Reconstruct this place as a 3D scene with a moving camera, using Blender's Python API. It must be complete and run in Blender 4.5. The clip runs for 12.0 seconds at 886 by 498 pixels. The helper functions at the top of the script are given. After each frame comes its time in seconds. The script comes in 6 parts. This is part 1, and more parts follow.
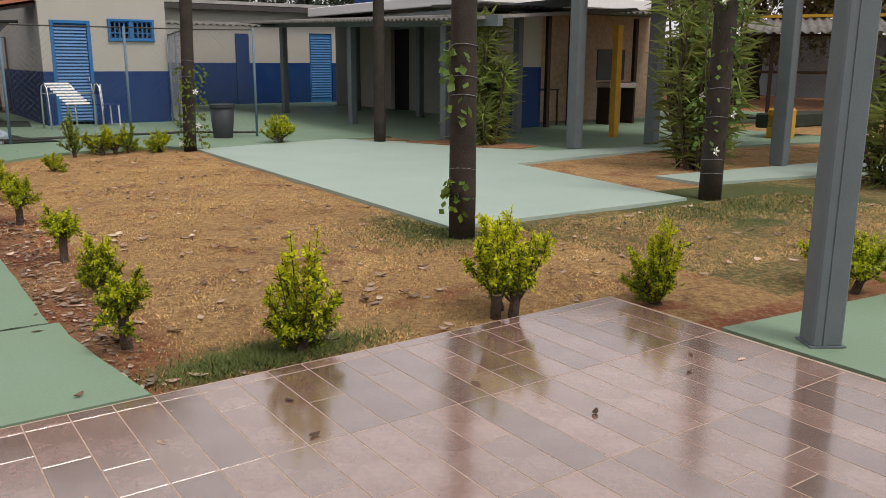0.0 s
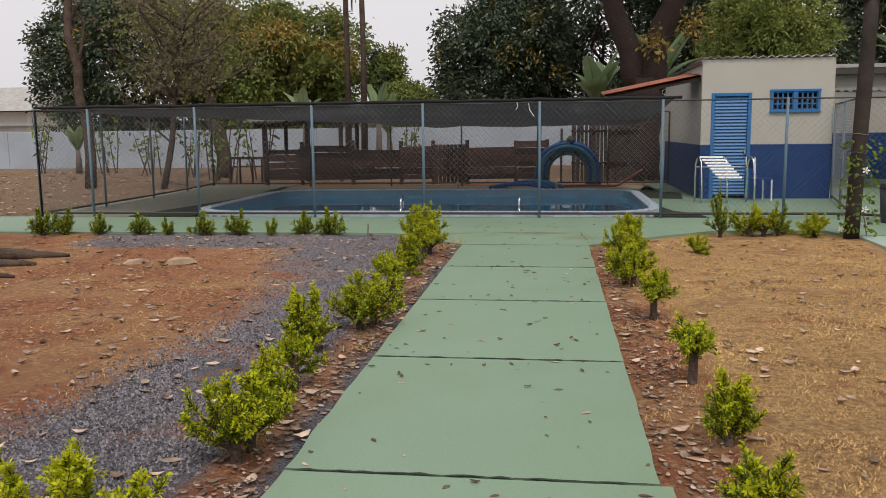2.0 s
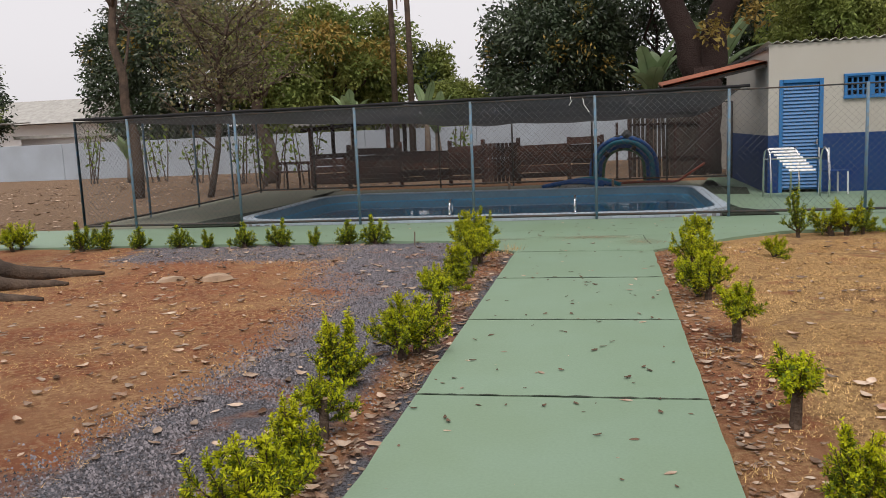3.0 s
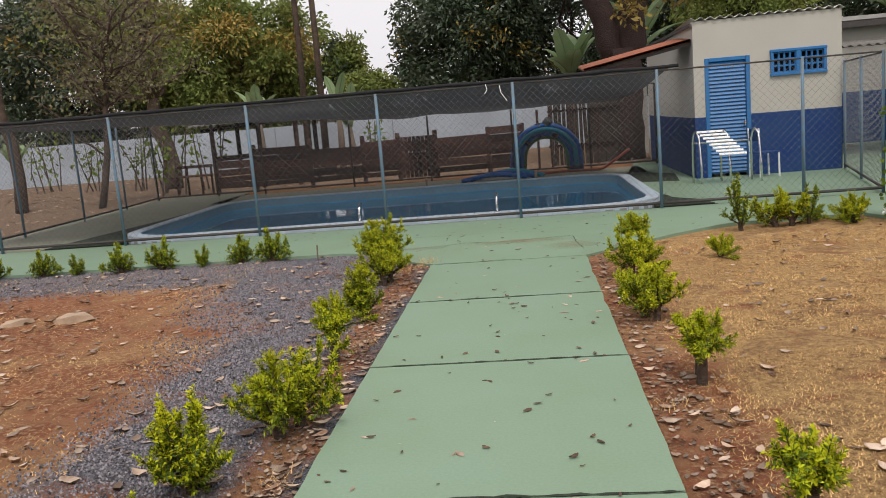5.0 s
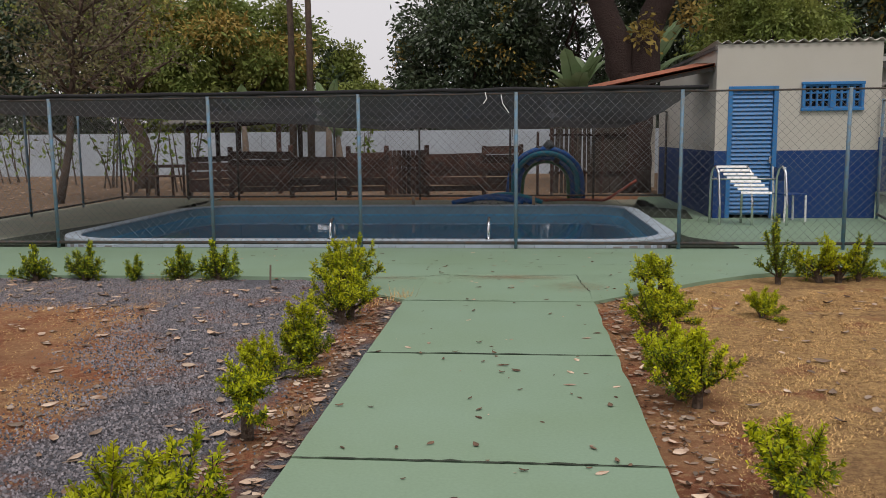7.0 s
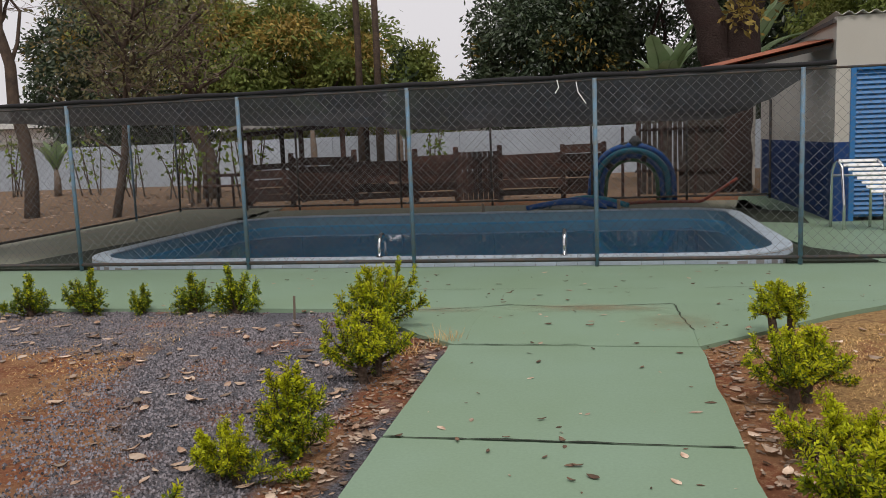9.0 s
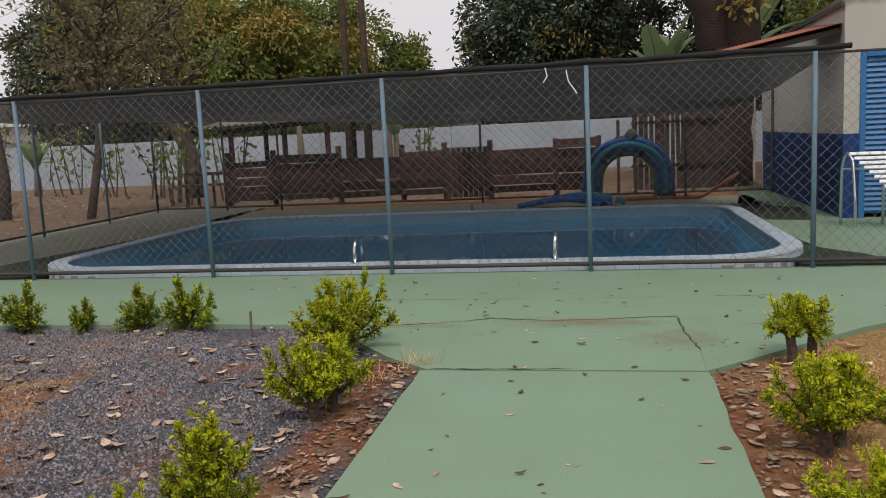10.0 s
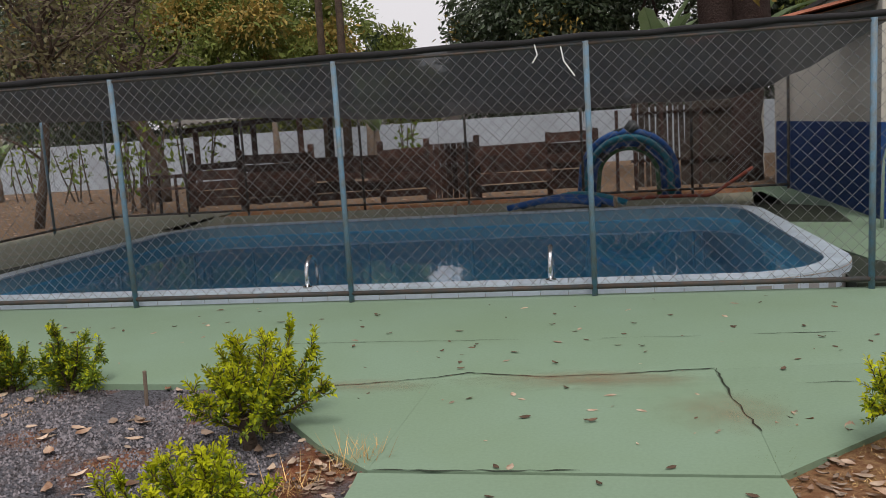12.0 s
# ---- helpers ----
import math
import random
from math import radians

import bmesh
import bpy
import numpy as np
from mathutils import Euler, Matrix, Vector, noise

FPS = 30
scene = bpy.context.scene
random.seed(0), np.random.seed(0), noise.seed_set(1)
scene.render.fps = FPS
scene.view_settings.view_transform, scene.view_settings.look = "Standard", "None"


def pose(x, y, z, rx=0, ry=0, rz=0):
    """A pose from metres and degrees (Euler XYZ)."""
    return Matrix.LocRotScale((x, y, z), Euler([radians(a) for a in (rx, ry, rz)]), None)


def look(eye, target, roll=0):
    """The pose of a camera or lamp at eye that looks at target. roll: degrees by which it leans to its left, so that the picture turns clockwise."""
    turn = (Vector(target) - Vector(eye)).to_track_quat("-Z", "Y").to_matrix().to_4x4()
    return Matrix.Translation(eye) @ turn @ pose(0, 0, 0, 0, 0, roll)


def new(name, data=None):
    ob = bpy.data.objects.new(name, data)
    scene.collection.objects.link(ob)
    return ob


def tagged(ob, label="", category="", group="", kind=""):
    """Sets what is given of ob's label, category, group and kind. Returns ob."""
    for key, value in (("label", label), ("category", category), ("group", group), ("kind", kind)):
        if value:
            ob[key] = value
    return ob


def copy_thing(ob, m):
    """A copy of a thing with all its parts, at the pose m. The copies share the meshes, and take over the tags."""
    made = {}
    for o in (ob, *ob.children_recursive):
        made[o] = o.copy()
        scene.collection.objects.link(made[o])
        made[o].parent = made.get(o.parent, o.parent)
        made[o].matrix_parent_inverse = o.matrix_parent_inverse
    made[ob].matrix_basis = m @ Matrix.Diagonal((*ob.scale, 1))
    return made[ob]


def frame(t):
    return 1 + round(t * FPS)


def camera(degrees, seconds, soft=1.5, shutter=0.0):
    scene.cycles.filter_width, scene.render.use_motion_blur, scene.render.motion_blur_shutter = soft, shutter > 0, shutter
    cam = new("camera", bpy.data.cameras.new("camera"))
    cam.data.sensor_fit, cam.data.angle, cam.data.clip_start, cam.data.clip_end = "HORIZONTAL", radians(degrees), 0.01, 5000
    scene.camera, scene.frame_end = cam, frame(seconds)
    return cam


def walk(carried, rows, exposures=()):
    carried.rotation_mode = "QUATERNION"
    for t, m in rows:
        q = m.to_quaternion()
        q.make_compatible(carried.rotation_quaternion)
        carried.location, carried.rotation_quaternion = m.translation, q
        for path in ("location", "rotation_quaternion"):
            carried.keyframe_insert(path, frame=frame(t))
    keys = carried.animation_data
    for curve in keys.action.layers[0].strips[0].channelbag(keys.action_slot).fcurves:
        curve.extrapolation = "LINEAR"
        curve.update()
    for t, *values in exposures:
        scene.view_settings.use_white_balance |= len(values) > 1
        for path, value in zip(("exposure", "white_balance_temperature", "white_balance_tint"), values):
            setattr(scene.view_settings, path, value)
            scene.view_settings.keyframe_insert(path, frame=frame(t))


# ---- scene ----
cam = camera(56.1, 12.0, soft=0.4)
PATH = [
    (0, (0.271, 0.131, 1.437), (1.387, 1.731, 0.994), 0.3),
    (0.2, (0.351, 0.222, 1.448), (1.478, 1.816, 1.011), 0.5),
    (0.5, (0.472, 0.392, 1.446), (1.404, 2.109, 1.019), 0.2),
    (0.8, (0.562, 0.641, 1.509), (1.134, 2.518, 1.124), 3.6),
    (1, (0.57, 0.77, 1.477), (0.931, 2.701, 1.099), 2.2),
    (1.5, (0.523, 1.174, 1.492), (0.522, 3.153, 1.203), 0.3),
    (2, (0.53, 1.488, 1.534), (0.268, 3.45, 1.251), -0.7),
    (2.5, (0.511, 1.901, 1.524), (0.122, 3.842, 1.241), -1.2),
    (2.7, (0.487, 2.046, 1.541), (0.097, 3.987, 1.259), -1.8),
    (4.3, (0.373, 3.116, 1.615), (0.064, 5.067, 1.301), -6.1),
    (4.5, (0.374, 3.276, 1.624), (0.124, 5.235, 1.308), -6.3),
    (5, (0.44, 3.638, 1.616), (0.224, 5.601, 1.298), -4.8),
    (5.5, (0.433, 3.969, 1.604), (0.241, 5.934, 1.289), -2.1),
    (6, (0.394, 4.4, 1.551), (0.216, 6.369, 1.249), -1.8),
    (6.5, (0.371, 4.886, 1.505), (0.195, 6.86, 1.23), -1.1),
    (6.7, (0.356, 5.055, 1.473), (0.183, 7.029, 1.201), -0.7),
    (8.3, (0.424, 6.399, 1.436), (0.125, 8.36, 1.178), -1.8),
    (8.5, (0.413, 6.563, 1.428), (0.103, 8.522, 1.167), -2.1),
    (9, (0.405, 6.992, 1.429), (0.016, 8.936, 1.167), -2.3),
    (9.5, (0.363, 7.351, 1.423), (-0.04, 9.292, 1.159), -2.6),
    (10, (0.429, 7.772, 1.414), (0.047, 9.716, 1.141), -2.8),
    (10.5, (0.454, 8.19, 1.428), (0.074, 10.134, 1.15), -2.8),
    (11, (0.441, 8.603, 1.427), (0.072, 10.547, 1.141), -3.3),
    (11.5, (0.415, 9.003, 1.416), (0.049, 10.949, 1.132), -4.1),
    (12, (0.332, 9.375, 1.4), (-0.036, 11.32, 1.115), -3.7),
]
walk(cam, [(t, look(eye, target, roll)) for t, eye, target, roll in PATH],
     exposures=[(0.0, -0.13, 6620, 15), (0.5, -0.18, 6620, 15), (1.0, -0.46, 6620, 15), (1.5, -0.3, 6620, 15), (2.5, -0.13, 6620, 15), (4.5, 0.02, 6620, 15), (5.5, 0.02, 6620, 15), (6.5, -0.27, 6620, 15), (8.5, -0.26, 6620, 15), (9.5, -0.26, 6620, 15), (12.0, -0.18, 6620, 15)])

# ---- world and sun: bright overcast ----
world = bpy.data.worlds.new("world")
scene.world = world
world.use_nodes = True
wn, wl = world.node_tree.nodes, world.node_tree.links
sky = wn.new("ShaderNodeTexSky")
sky.sky_type, sky.sun_disc = "NISHITA", False
sky.sun_elevation, sky.sun_rotation = radians(58), radians(165)
sky.air_density, sky.dust_density, sky.ozone_density = 1.0, 4.0, 1.0
cloud = wn.new("ShaderNodeHueSaturation")
cloud.inputs["Saturation"].default_value = 0.12
wl.new(sky.outputs[0], cloud.inputs["Color"])
overcast = wn.new("ShaderNodeMix")
overcast.data_type = "RGBA"
overcast.inputs["Factor"].default_value = 0.8
overcast.inputs["B"].default_value = (6.6, 6.65, 6.8, 1)
wl.new(cloud.outputs[0], overcast.inputs["A"])
wl.new(overcast.outputs["Result"], wn["Background"].inputs["Color"])
wn["Background"].inputs["Strength"].default_value = 0.142
sun = new("sun", bpy.data.lights.new("sun", "SUN"))
sun.data.energy, sun.data.angle, sun.data.color = 2.1, radians(20), (1.0, 0.96, 0.9)
sun.matrix_world = look((0, 0, 30), (-30 * math.sin(radians(15)) * 0.6, 30 * math.cos(radians(15)) * 0.6, 0))


# ---- materials ----
def mat(name, color, rough=0.6, metal=0.0, var=0.25, scale=8.0, bump=0.15, fine=90.0, color2=None, island=0.0, objvar=0.0, spec=0.22, bumpd=0.01):
    """Procedural surface: base colour, blotches at one scale, grain at another, bump from both."""
    m = bpy.data.materials.new(name)
    m.use_nodes = True
    n, l = m.node_tree.nodes, m.node_tree.links
    p = n["Principled BSDF"]
    p.inputs["Roughness"].default_value, p.inputs["Metallic"].default_value = rough, metal
    p.inputs["Specular IOR Level"].default_value = spec
    co = n.new("ShaderNodeTexCoord")
    a, b = n.new("ShaderNodeTexNoise"), n.new("ShaderNodeTexNoise")
    a.inputs["Scale"].default_value, a.inputs["Detail"].default_value = scale, 6
    b.inputs["Scale"].default_value, b.inputs["Detail"].default_value = fine, 4
    l.new(co.outputs["Object"], a.inputs["Vector"])
    l.new(co.outputs["Object"], b.inputs["Vector"])
    ramp = n.new("ShaderNodeMapRange")
    ramp.inputs["From Min"].default_value, ramp.inputs["From Max"].default_value = 0.32, 0.68
    l.new(a.outputs["Fac"], ramp.inputs["Value"])
    mix = n.new("ShaderNodeMix")
    mix.data_type = "RGBA"
    c2 = color2 if color2 else tuple(c * (1 - var) for c in color)
    mix.inputs["A"].default_value, mix.inputs["B"].default_value = (*color, 1), (*c2, 1)
    l.new(ramp.outputs[0], mix.inputs["Factor"])
    hsv = n.new("ShaderNodeHueSaturation")
    l.new(mix.outputs["Result"], hsv.inputs["Color"])
    val = n.new("ShaderNodeMath")
    val.operation = "MULTIPLY_ADD"
    l.new(b.outputs["Fac"], val.inputs[0])
    val.inputs[1].default_value, val.inputs[2].default_value = var * 1.6, 1 - var * 0.8
    out = val.outputs[0]
    for amount, kind, sock in ((island, "ShaderNodeNewGeometry", "Random Per Island"), (objvar, "ShaderNodeObjectInfo", "Random")):
        if amount:
            g = n.new(kind)
            k = n.new("ShaderNodeMath")
            k.operation = "MULTIPLY_ADD"
            l.new(g.outputs[sock], k.inputs[0])
            k.inputs[1].default_value, k.inputs[2].default_value = 2 * amount, 1 - amount
            j = n.new("ShaderNodeMath")
            j.operation = "MULTIPLY"
            l.new(k.outputs[0], j.inputs[0])
            l.new(out, j.inputs[1])
            out = j.outputs[0]
    l.new(out, hsv.inputs["Value"])
    l.new(hsv.outputs[0], p.inputs["Base Color"])
    if bump:
        add = n.new("ShaderNodeMath")
        add.operation = "ADD"
        l.new(a.outputs["Fac"], add.inputs[0])
        l.new(b.outputs["Fac"], add.inputs[1])
        bp = n.new("ShaderNodeBump")
        bp.inputs["Strength"].default_value, bp.inputs["Distance"].default_value = bump, bumpd
        l.new(add.outputs[0], bp.inputs["Height"])
        l.new(bp.outputs[0], p.inputs["Normal"])
    return m


def leaf_mat(name, color, color2, rough=0.45, glow=0.35, scale=1.2, spec=0.15):
    """Leaf: two-tone per leaf, with light coming through."""
    m = mat(name, color, rough, var=0.12, scale=scale, bump=0.0, fine=30, color2=color2, island=0.35, objvar=0.12, spec=spec)
    n, l = m.node_tree.nodes, m.node_tree.links
    tr = n.new("ShaderNodeBsdfTranslucent")
    ms = n.new("ShaderNodeMixShader")
    ms.inputs[0].default_value = glow
    p = n["Principled BSDF"]
    l.new(p.inputs["Base Color"].links[0].from_socket, tr.inputs["Color"])
    l.new(p.outputs[0], ms.inputs[1])
    l.new(tr.outputs[0], ms.inputs[2])
    l.new(ms.outputs[0], n["Material Output"].inputs["Surface"])
    return m


GREEN = mat("green_floor_paint", (0.188, 0.272, 0.18), 0.5, var=0.14, scale=1.3, bump=0.12, fine=60, color2=(0.20, 0.29, 0.205), objvar=0.03)
# pale slab colour, which also carries the brightness of the lit path
GREEN2 = mat("pale_and_lit_floor_paint", (0.32, 0.41, 0.345), 0.5, var=0.10, scale=1.1, bump=0.1, fine=60, color2=(0.36, 0.44, 0.385))
TILE = mat("brown_ceramic_tile", (0.19, 0.103, 0.073), 0.22, var=0.36, scale=6, bump=0.03, fine=38, color2=(0.26, 0.165, 0.132), objvar=0.30, spec=0.9)
TILE.node_tree.nodes["Principled BSDF"].inputs["Coat Weight"].default_value = 1.0
TILE.node_tree.nodes["Principled BSDF"].inputs["Coat Roughness"].default_value = 0.13
TILE.node_tree.nodes["Principled BSDF"].inputs["Coat IOR"].default_value = 2.3
GROUT = mat("grout", (0.47, 0.36, 0.275), 0.8, scale=20)
CREAM = mat("cream_wall_paint", (0.46, 0.44, 0.39), 0.75, var=0.08, scale=1.5, bump=0.25, fine=120, color2=(0.44, 0.415, 0.365))
NAVY = mat("blue_wall_paint", (0.007, 0.036, 0.15), 0.6, var=0.15, scale=2, bump=0.25, fine=120, color2=(0.013, 0.05, 0.15))
BLUE = mat("blue_gloss_paint", (0.035, 0.17, 0.40), 0.4, var=0.12, scale=6, bump=0.05)
SKYBLUE = mat("worn_blue_metal", (0.105, 0.225, 0.335), 0.5, var=0.5, scale=12, bump=0.25, color2=(0.15, 0.17, 0.17))
GREYCOL = mat("grey_column_paint", (0.145, 0.17, 0.178), 0.55, var=0.12, scale=6, bump=0.06)
WIRE = mat("galvanised_wire", (0.20, 0.205, 0.21), 0.55, metal=0.1, var=0.3, scale=40, bump=0)
RUST = mat("rusty_pipe", (0.10, 0.075, 0.06), 0.7, metal=0.3, var=0.4, scale=14, color2=(0.06, 0.07, 0.075))
FIBRO = mat("fibre_cement_sheet", (0.21, 0.20, 0.18), 0.85, var=0.35, scale=3, bump=0.2, color2=(0.12, 0.11, 0.10))
FIBROLT = mat("clean_fibre_cement", (0.42, 0.41, 0.38), 0.85, var=0.25, scale=3, bump=0.2)
TERRA = mat("terracotta_sheet", (0.36, 0.13, 0.075), 0.7, var=0.25, scale=3)
POSTWOOD = mat("dark_wooden_post", (0.055, 0.042, 0.034), 0.8, var=0.4, scale=6, bump=0.6, fine=60, color2=(0.03, 0.025, 0.02))
PLANK = mat("weathered_plank", (0.060, 0.030, 0.021), 0.85, var=0.35, scale=7, bump=0.6, objvar=0.65, color2=(0.024, 0.017, 0.015))
BARK = mat("rough_bark", (0.115, 0.082, 0.06), 0.9, var=0.45, scale=5, bump=0.9, fine=35, color2=(0.06, 0.045, 0.036), bumpd=0.03)
BARKRED = mat("reddish_bark", (0.05, 0.034, 0.029), 0.9, var=0.4, scale=3, bump=0.9, fine=25, color2=(0.045, 0.028, 0.024), bumpd=0.05)
TWIG = mat("dry_twig", (0.20, 0.155, 0.12), 0.9, var=0.3, scale=9, bump=0)
WHITE = mat("white_plastic", (0.75, 0.75, 0.74), 0.4, var=0.06, scale=8, bump=0.02)
COPING = mat("pale_coping_tile", (0.50, 0.59, 0.67), 0.45, var=0.12, scale=9, bump=0.05, objvar=0.08)
POOL = mat("blue_pool_lining", (0.12, 0.43, 0.68), 0.4, var=0.22, scale=2, bump=0.05, color2=(0.08, 0.33, 0.56))
POOLLT = mat("pale_blue_pool_lining", (0.20, 0.36, 0.46), 0.4, var=0.12, scale=3, bump=0.05)
POOLDK = mat("deep_blue_pool_lining", (0.03, 0.10, 0.18), 0.4, var=0.2, scale=2, bump=0.05)
# concrete of the pit; also paints the shadowed gap beside the pool rim
PIT = mat("damp_concrete_and_gap_shade", (0.035, 0.045, 0.03), 0.7, var=0.4, scale=4, bump=0.3)
STEEL = mat("polished_steel", (0.75, 0.76, 0.77), 0.18, metal=1.0, var=0.05, bump=0)
GREYWALL = mat("grey_boundary_wall", (0.38, 0.435, 0.49), 0.8, var=0.14, scale=0.7, bump=0.15, color2=(0.32, 0.36, 0.40))
# black of the net hem, also painted as the shade inside openings
DARK = mat("black_and_opening_shade", (0.02, 0.02, 0.022), 0.8, var=0.2, bump=0)
BIN = mat("dark_grey_plastic", (0.05, 0.056, 0.06), 0.5, var=0.15, bump=0.05)
PINK = mat("faded_pink_wall", (0.34, 0.27, 0.275), 0.75, var=0.12, scale=2, bump=0.2)
GREYCEM = mat("grey_cement_wall", (0.30, 0.30, 0.29), 0.8, var=0.15, scale=2, bump=0.2)
YELLOW = mat("yellow_paint", (0.55, 0.30, 0.03), 0.5, var=0.15, bump=0.05)
BROWNM = mat("brown_painted_steel", (0.05, 0.028, 0.022), 0.6, var=0.2, bump=0.05)
TUBEBLUE = mat("blue_rubber", (0.02, 0.10, 0.33), 0.5, var=0.2, scale=6, bump=0.05)
TUBETEAL = mat("teal_rubber", (0.02, 0.20, 0.30), 0.5, var=0.2, scale=6, bump=0.05)
TUBEGREEN = mat("green_rubber", (0.05, 0.17, 0.09), 0.5, var=0.2, scale=6, bump=0.05)
TUBEYEL = mat("yellow_rubber", (0.50, 0.31, 0.05), 0.5, var=0.2, scale=6, bump=0.05)
HOSE = mat("red_hose", (0.25, 0.07, 0.05), 0.5, var=0.2, bump=0)
STRAW = mat("dry_grass_blade", (0.68, 0.45, 0.19), 0.8, var=0.2, scale=1.0, bump=0, color2=(0.42, 0.245, 0.10), island=0.6)
GRASSG = mat("green_grass_blade", (0.12, 0.15, 0.04), 0.7, var=0.2, scale=2, bump=0, island=0.3)
STONE = mat("gravel_stone", (0.170, 0.156, 0.166), 0.85, var=0.25, scale=30, bump=0.1, island=0.8)
DECK = mat("worn_pale_deck_paint", (0.21, 0.235, 0.175), 0.7, var=0.25, scale=2.2, bump=0.2, fine=50, color2=(0.27, 0.25, 0.19))
DEADLEAF = mat("dead_leaf", (0.54, 0.43, 0.33), 0.75, var=0.25, scale=8, bump=0.1, color2=(0.20, 0.105, 0.06), island=0.6, objvar=0.4)
DARKLEAF = mat("dark_dead_leaf", (0.16, 0.10, 0.065), 0.8, var=0.3, scale=8, bump=0.1, color2=(0.07, 0.045, 0.03), objvar=0.4)
SOIL = mat("red_soil", (0.22, 0.095, 0.05), 0.95, var=0.35, scale=5, bump=0.6, fine=40, color2=(0.30, 0.17, 0.09))
PALEWOOD = mat("cut_pale_wood", (0.44, 0.32, 0.22), 0.8, var=0.25, scale=12, bump=0.3)
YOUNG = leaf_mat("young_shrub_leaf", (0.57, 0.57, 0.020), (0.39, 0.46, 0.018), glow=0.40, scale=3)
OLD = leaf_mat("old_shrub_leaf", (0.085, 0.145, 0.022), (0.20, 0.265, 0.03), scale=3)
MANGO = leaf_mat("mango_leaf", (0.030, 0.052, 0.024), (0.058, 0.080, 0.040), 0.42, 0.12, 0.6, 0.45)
MANGOY = leaf_mat("mango_new_leaf", (0.26, 0.23, 0.055), (0.33, 0.215, 0.06), 0.55, 0.2, 0.6, 0.2)
BRIGHTLEAF = leaf_mat("bright_tree_leaf", (0.14, 0.20, 0.05), (0.21, 0.225, 0.055), 0.55, 0.28, 0.6, 0.2)
DRYLEAF = leaf_mat("olive_dry_leaf", (0.235, 0.195, 0.11), (0.16, 0.17, 0.075), glow=0.35)
BANANA = leaf_mat("banana_leaf", (0.19, 0.29, 0.12), (0.28, 0.36, 0.20), glow=0.35)
PALMDRY = leaf_mat("dry_palm_frond", (0.20, 0.13, 0.08), (0.14, 0.10, 0.06))
BLADE = leaf_mat("strap_leaf", (0.20, 0.26, 0.07), (0.30, 0.33, 0.10))
VINE = leaf_mat("vine_leaf", (0.18, 0.27, 0.06), (0.08, 0.16, 0.04))
FLOWER = mat("white_petal", (0.8, 0.8, 0.76), 0.6, var=0.05, bump=0)

DIRT = bpy.data.materials.new("red_dirt_stain")
DIRT.use_nodes = True
_n, _l = DIRT.node_tree.nodes, DIRT.node_tree.links
_n["Principled BSDF"].inputs["Base Color"].default_value = (0.30, 0.15, 0.075, 1)
_n["Principled BSDF"].inputs["Roughness"].default_value = 0.95
_t, _m, _w, _c, _g = _n.new("ShaderNodeBsdfTransparent"), _n.new("ShaderNodeMixShader"), _n.new("ShaderNodeTexNoise"), _n.new("ShaderNodeTexCoord"), _n.new("ShaderNodeTexGradient")
_g.gradient_type = "SPHERICAL"
_w.inputs["Scale"].default_value, _w.inputs["Detail"].default_value = 3.5, 8
_k, _r = _n.new("ShaderNodeMath"), _n.new("ShaderNodeMapRange")
_k.operation = "MULTIPLY"
_r.inputs["From Min"].default_value, _r.inputs["From Max"].default_value, _r.inputs["To Max"].default_value = 0.16, 0.6, 0.27
_l.new(_c.outputs["Object"], _g.inputs["Vector"])
_l.new(_c.outputs["Object"], _w.inputs["Vector"])
_l.new(_g.outputs["Fac"], _k.inputs[0])
_l.new(_w.outputs["Fac"], _k.inputs[1])
_l.new(_k.outputs[0], _r.inputs["Value"])
_l.new(_r.outputs[0], _m.inputs[0])
_l.new(_t.outputs[0], _m.inputs[1])
_l.new(_n["Principled BSDF"].outputs[0], _m.inputs[2])
_l.new(_m.outputs[0], _n["Material Output"].inputs["Surface"])

NET = bpy.data.materials.new("black_shade_net")
NET.use_nodes = True
_n, _l = NET.node_tree.nodes, NET.node_tree.links
_t, _m, _w, _c = _n.new("ShaderNodeBsdfTransparent"), _n.new("ShaderNodeMixShader"), _n.new("ShaderNodeTexNoise"), _n.new("ShaderNodeTexCoord")
_n["Principled BSDF"].inputs["Base Color"].default_value = (0.012, 0.012, 0.013, 1)
_n["Principled BSDF"].inputs["Roughness"].default_value = 0.9
_r = _n.new("ShaderNodeMapRange")
_r.inputs["To Min"].default_value, _r.inputs["To Max"].default_value = 0.87, 0.955
_w.inputs["Scale"].default_value = 1.5
_l.new(_c.outputs["Object"], _w.inputs["Vector"])
_l.new(_w.outputs["Fac"], _r.inputs["Value"])
_l.new(_r.outputs[0], _m.inputs[0])
_l.new(_t.outputs[0], _m.inputs[1])
_tl = _n.new("ShaderNodeBsdfTranslucent")
_tl.inputs["Color"].default_value = (0.018, 0.018, 0.019, 1)
_ad = _n.new("ShaderNodeAddShader")
_l.new(_n["Principled BSDF"].outputs[0], _ad.inputs[0])
_l.new(_tl.outputs[0], _ad.inputs[1])
_l.new(_ad.outputs[0], _m.inputs[2])
_l.new(_m.outputs[0], _n["Material Output"].inputs["Surface"])

WATER = bpy.data.materials.new("pool_water")
WATER.use_nodes = True
_n, _l = WATER.node_tree.nodes, WATER.node_tree.links
_p = _n["Principled BSDF"]
_p.inputs["Base Color"].default_value = (0.60, 0.88, 0.95, 1)
_p.inputs["Roughness"].default_value, _p.inputs["IOR"].default_value, _p.inputs["Transmission Weight"].default_value = 0.015, 1.33, 1.0
_w, _c, _b = _n.new("ShaderNodeTexNoise"), _n.new("ShaderNodeTexCoord"), _n.new("ShaderNodeBump")
_w.inputs["Scale"].default_value, _w.inputs["Detail"].default_value = 3.0, 3
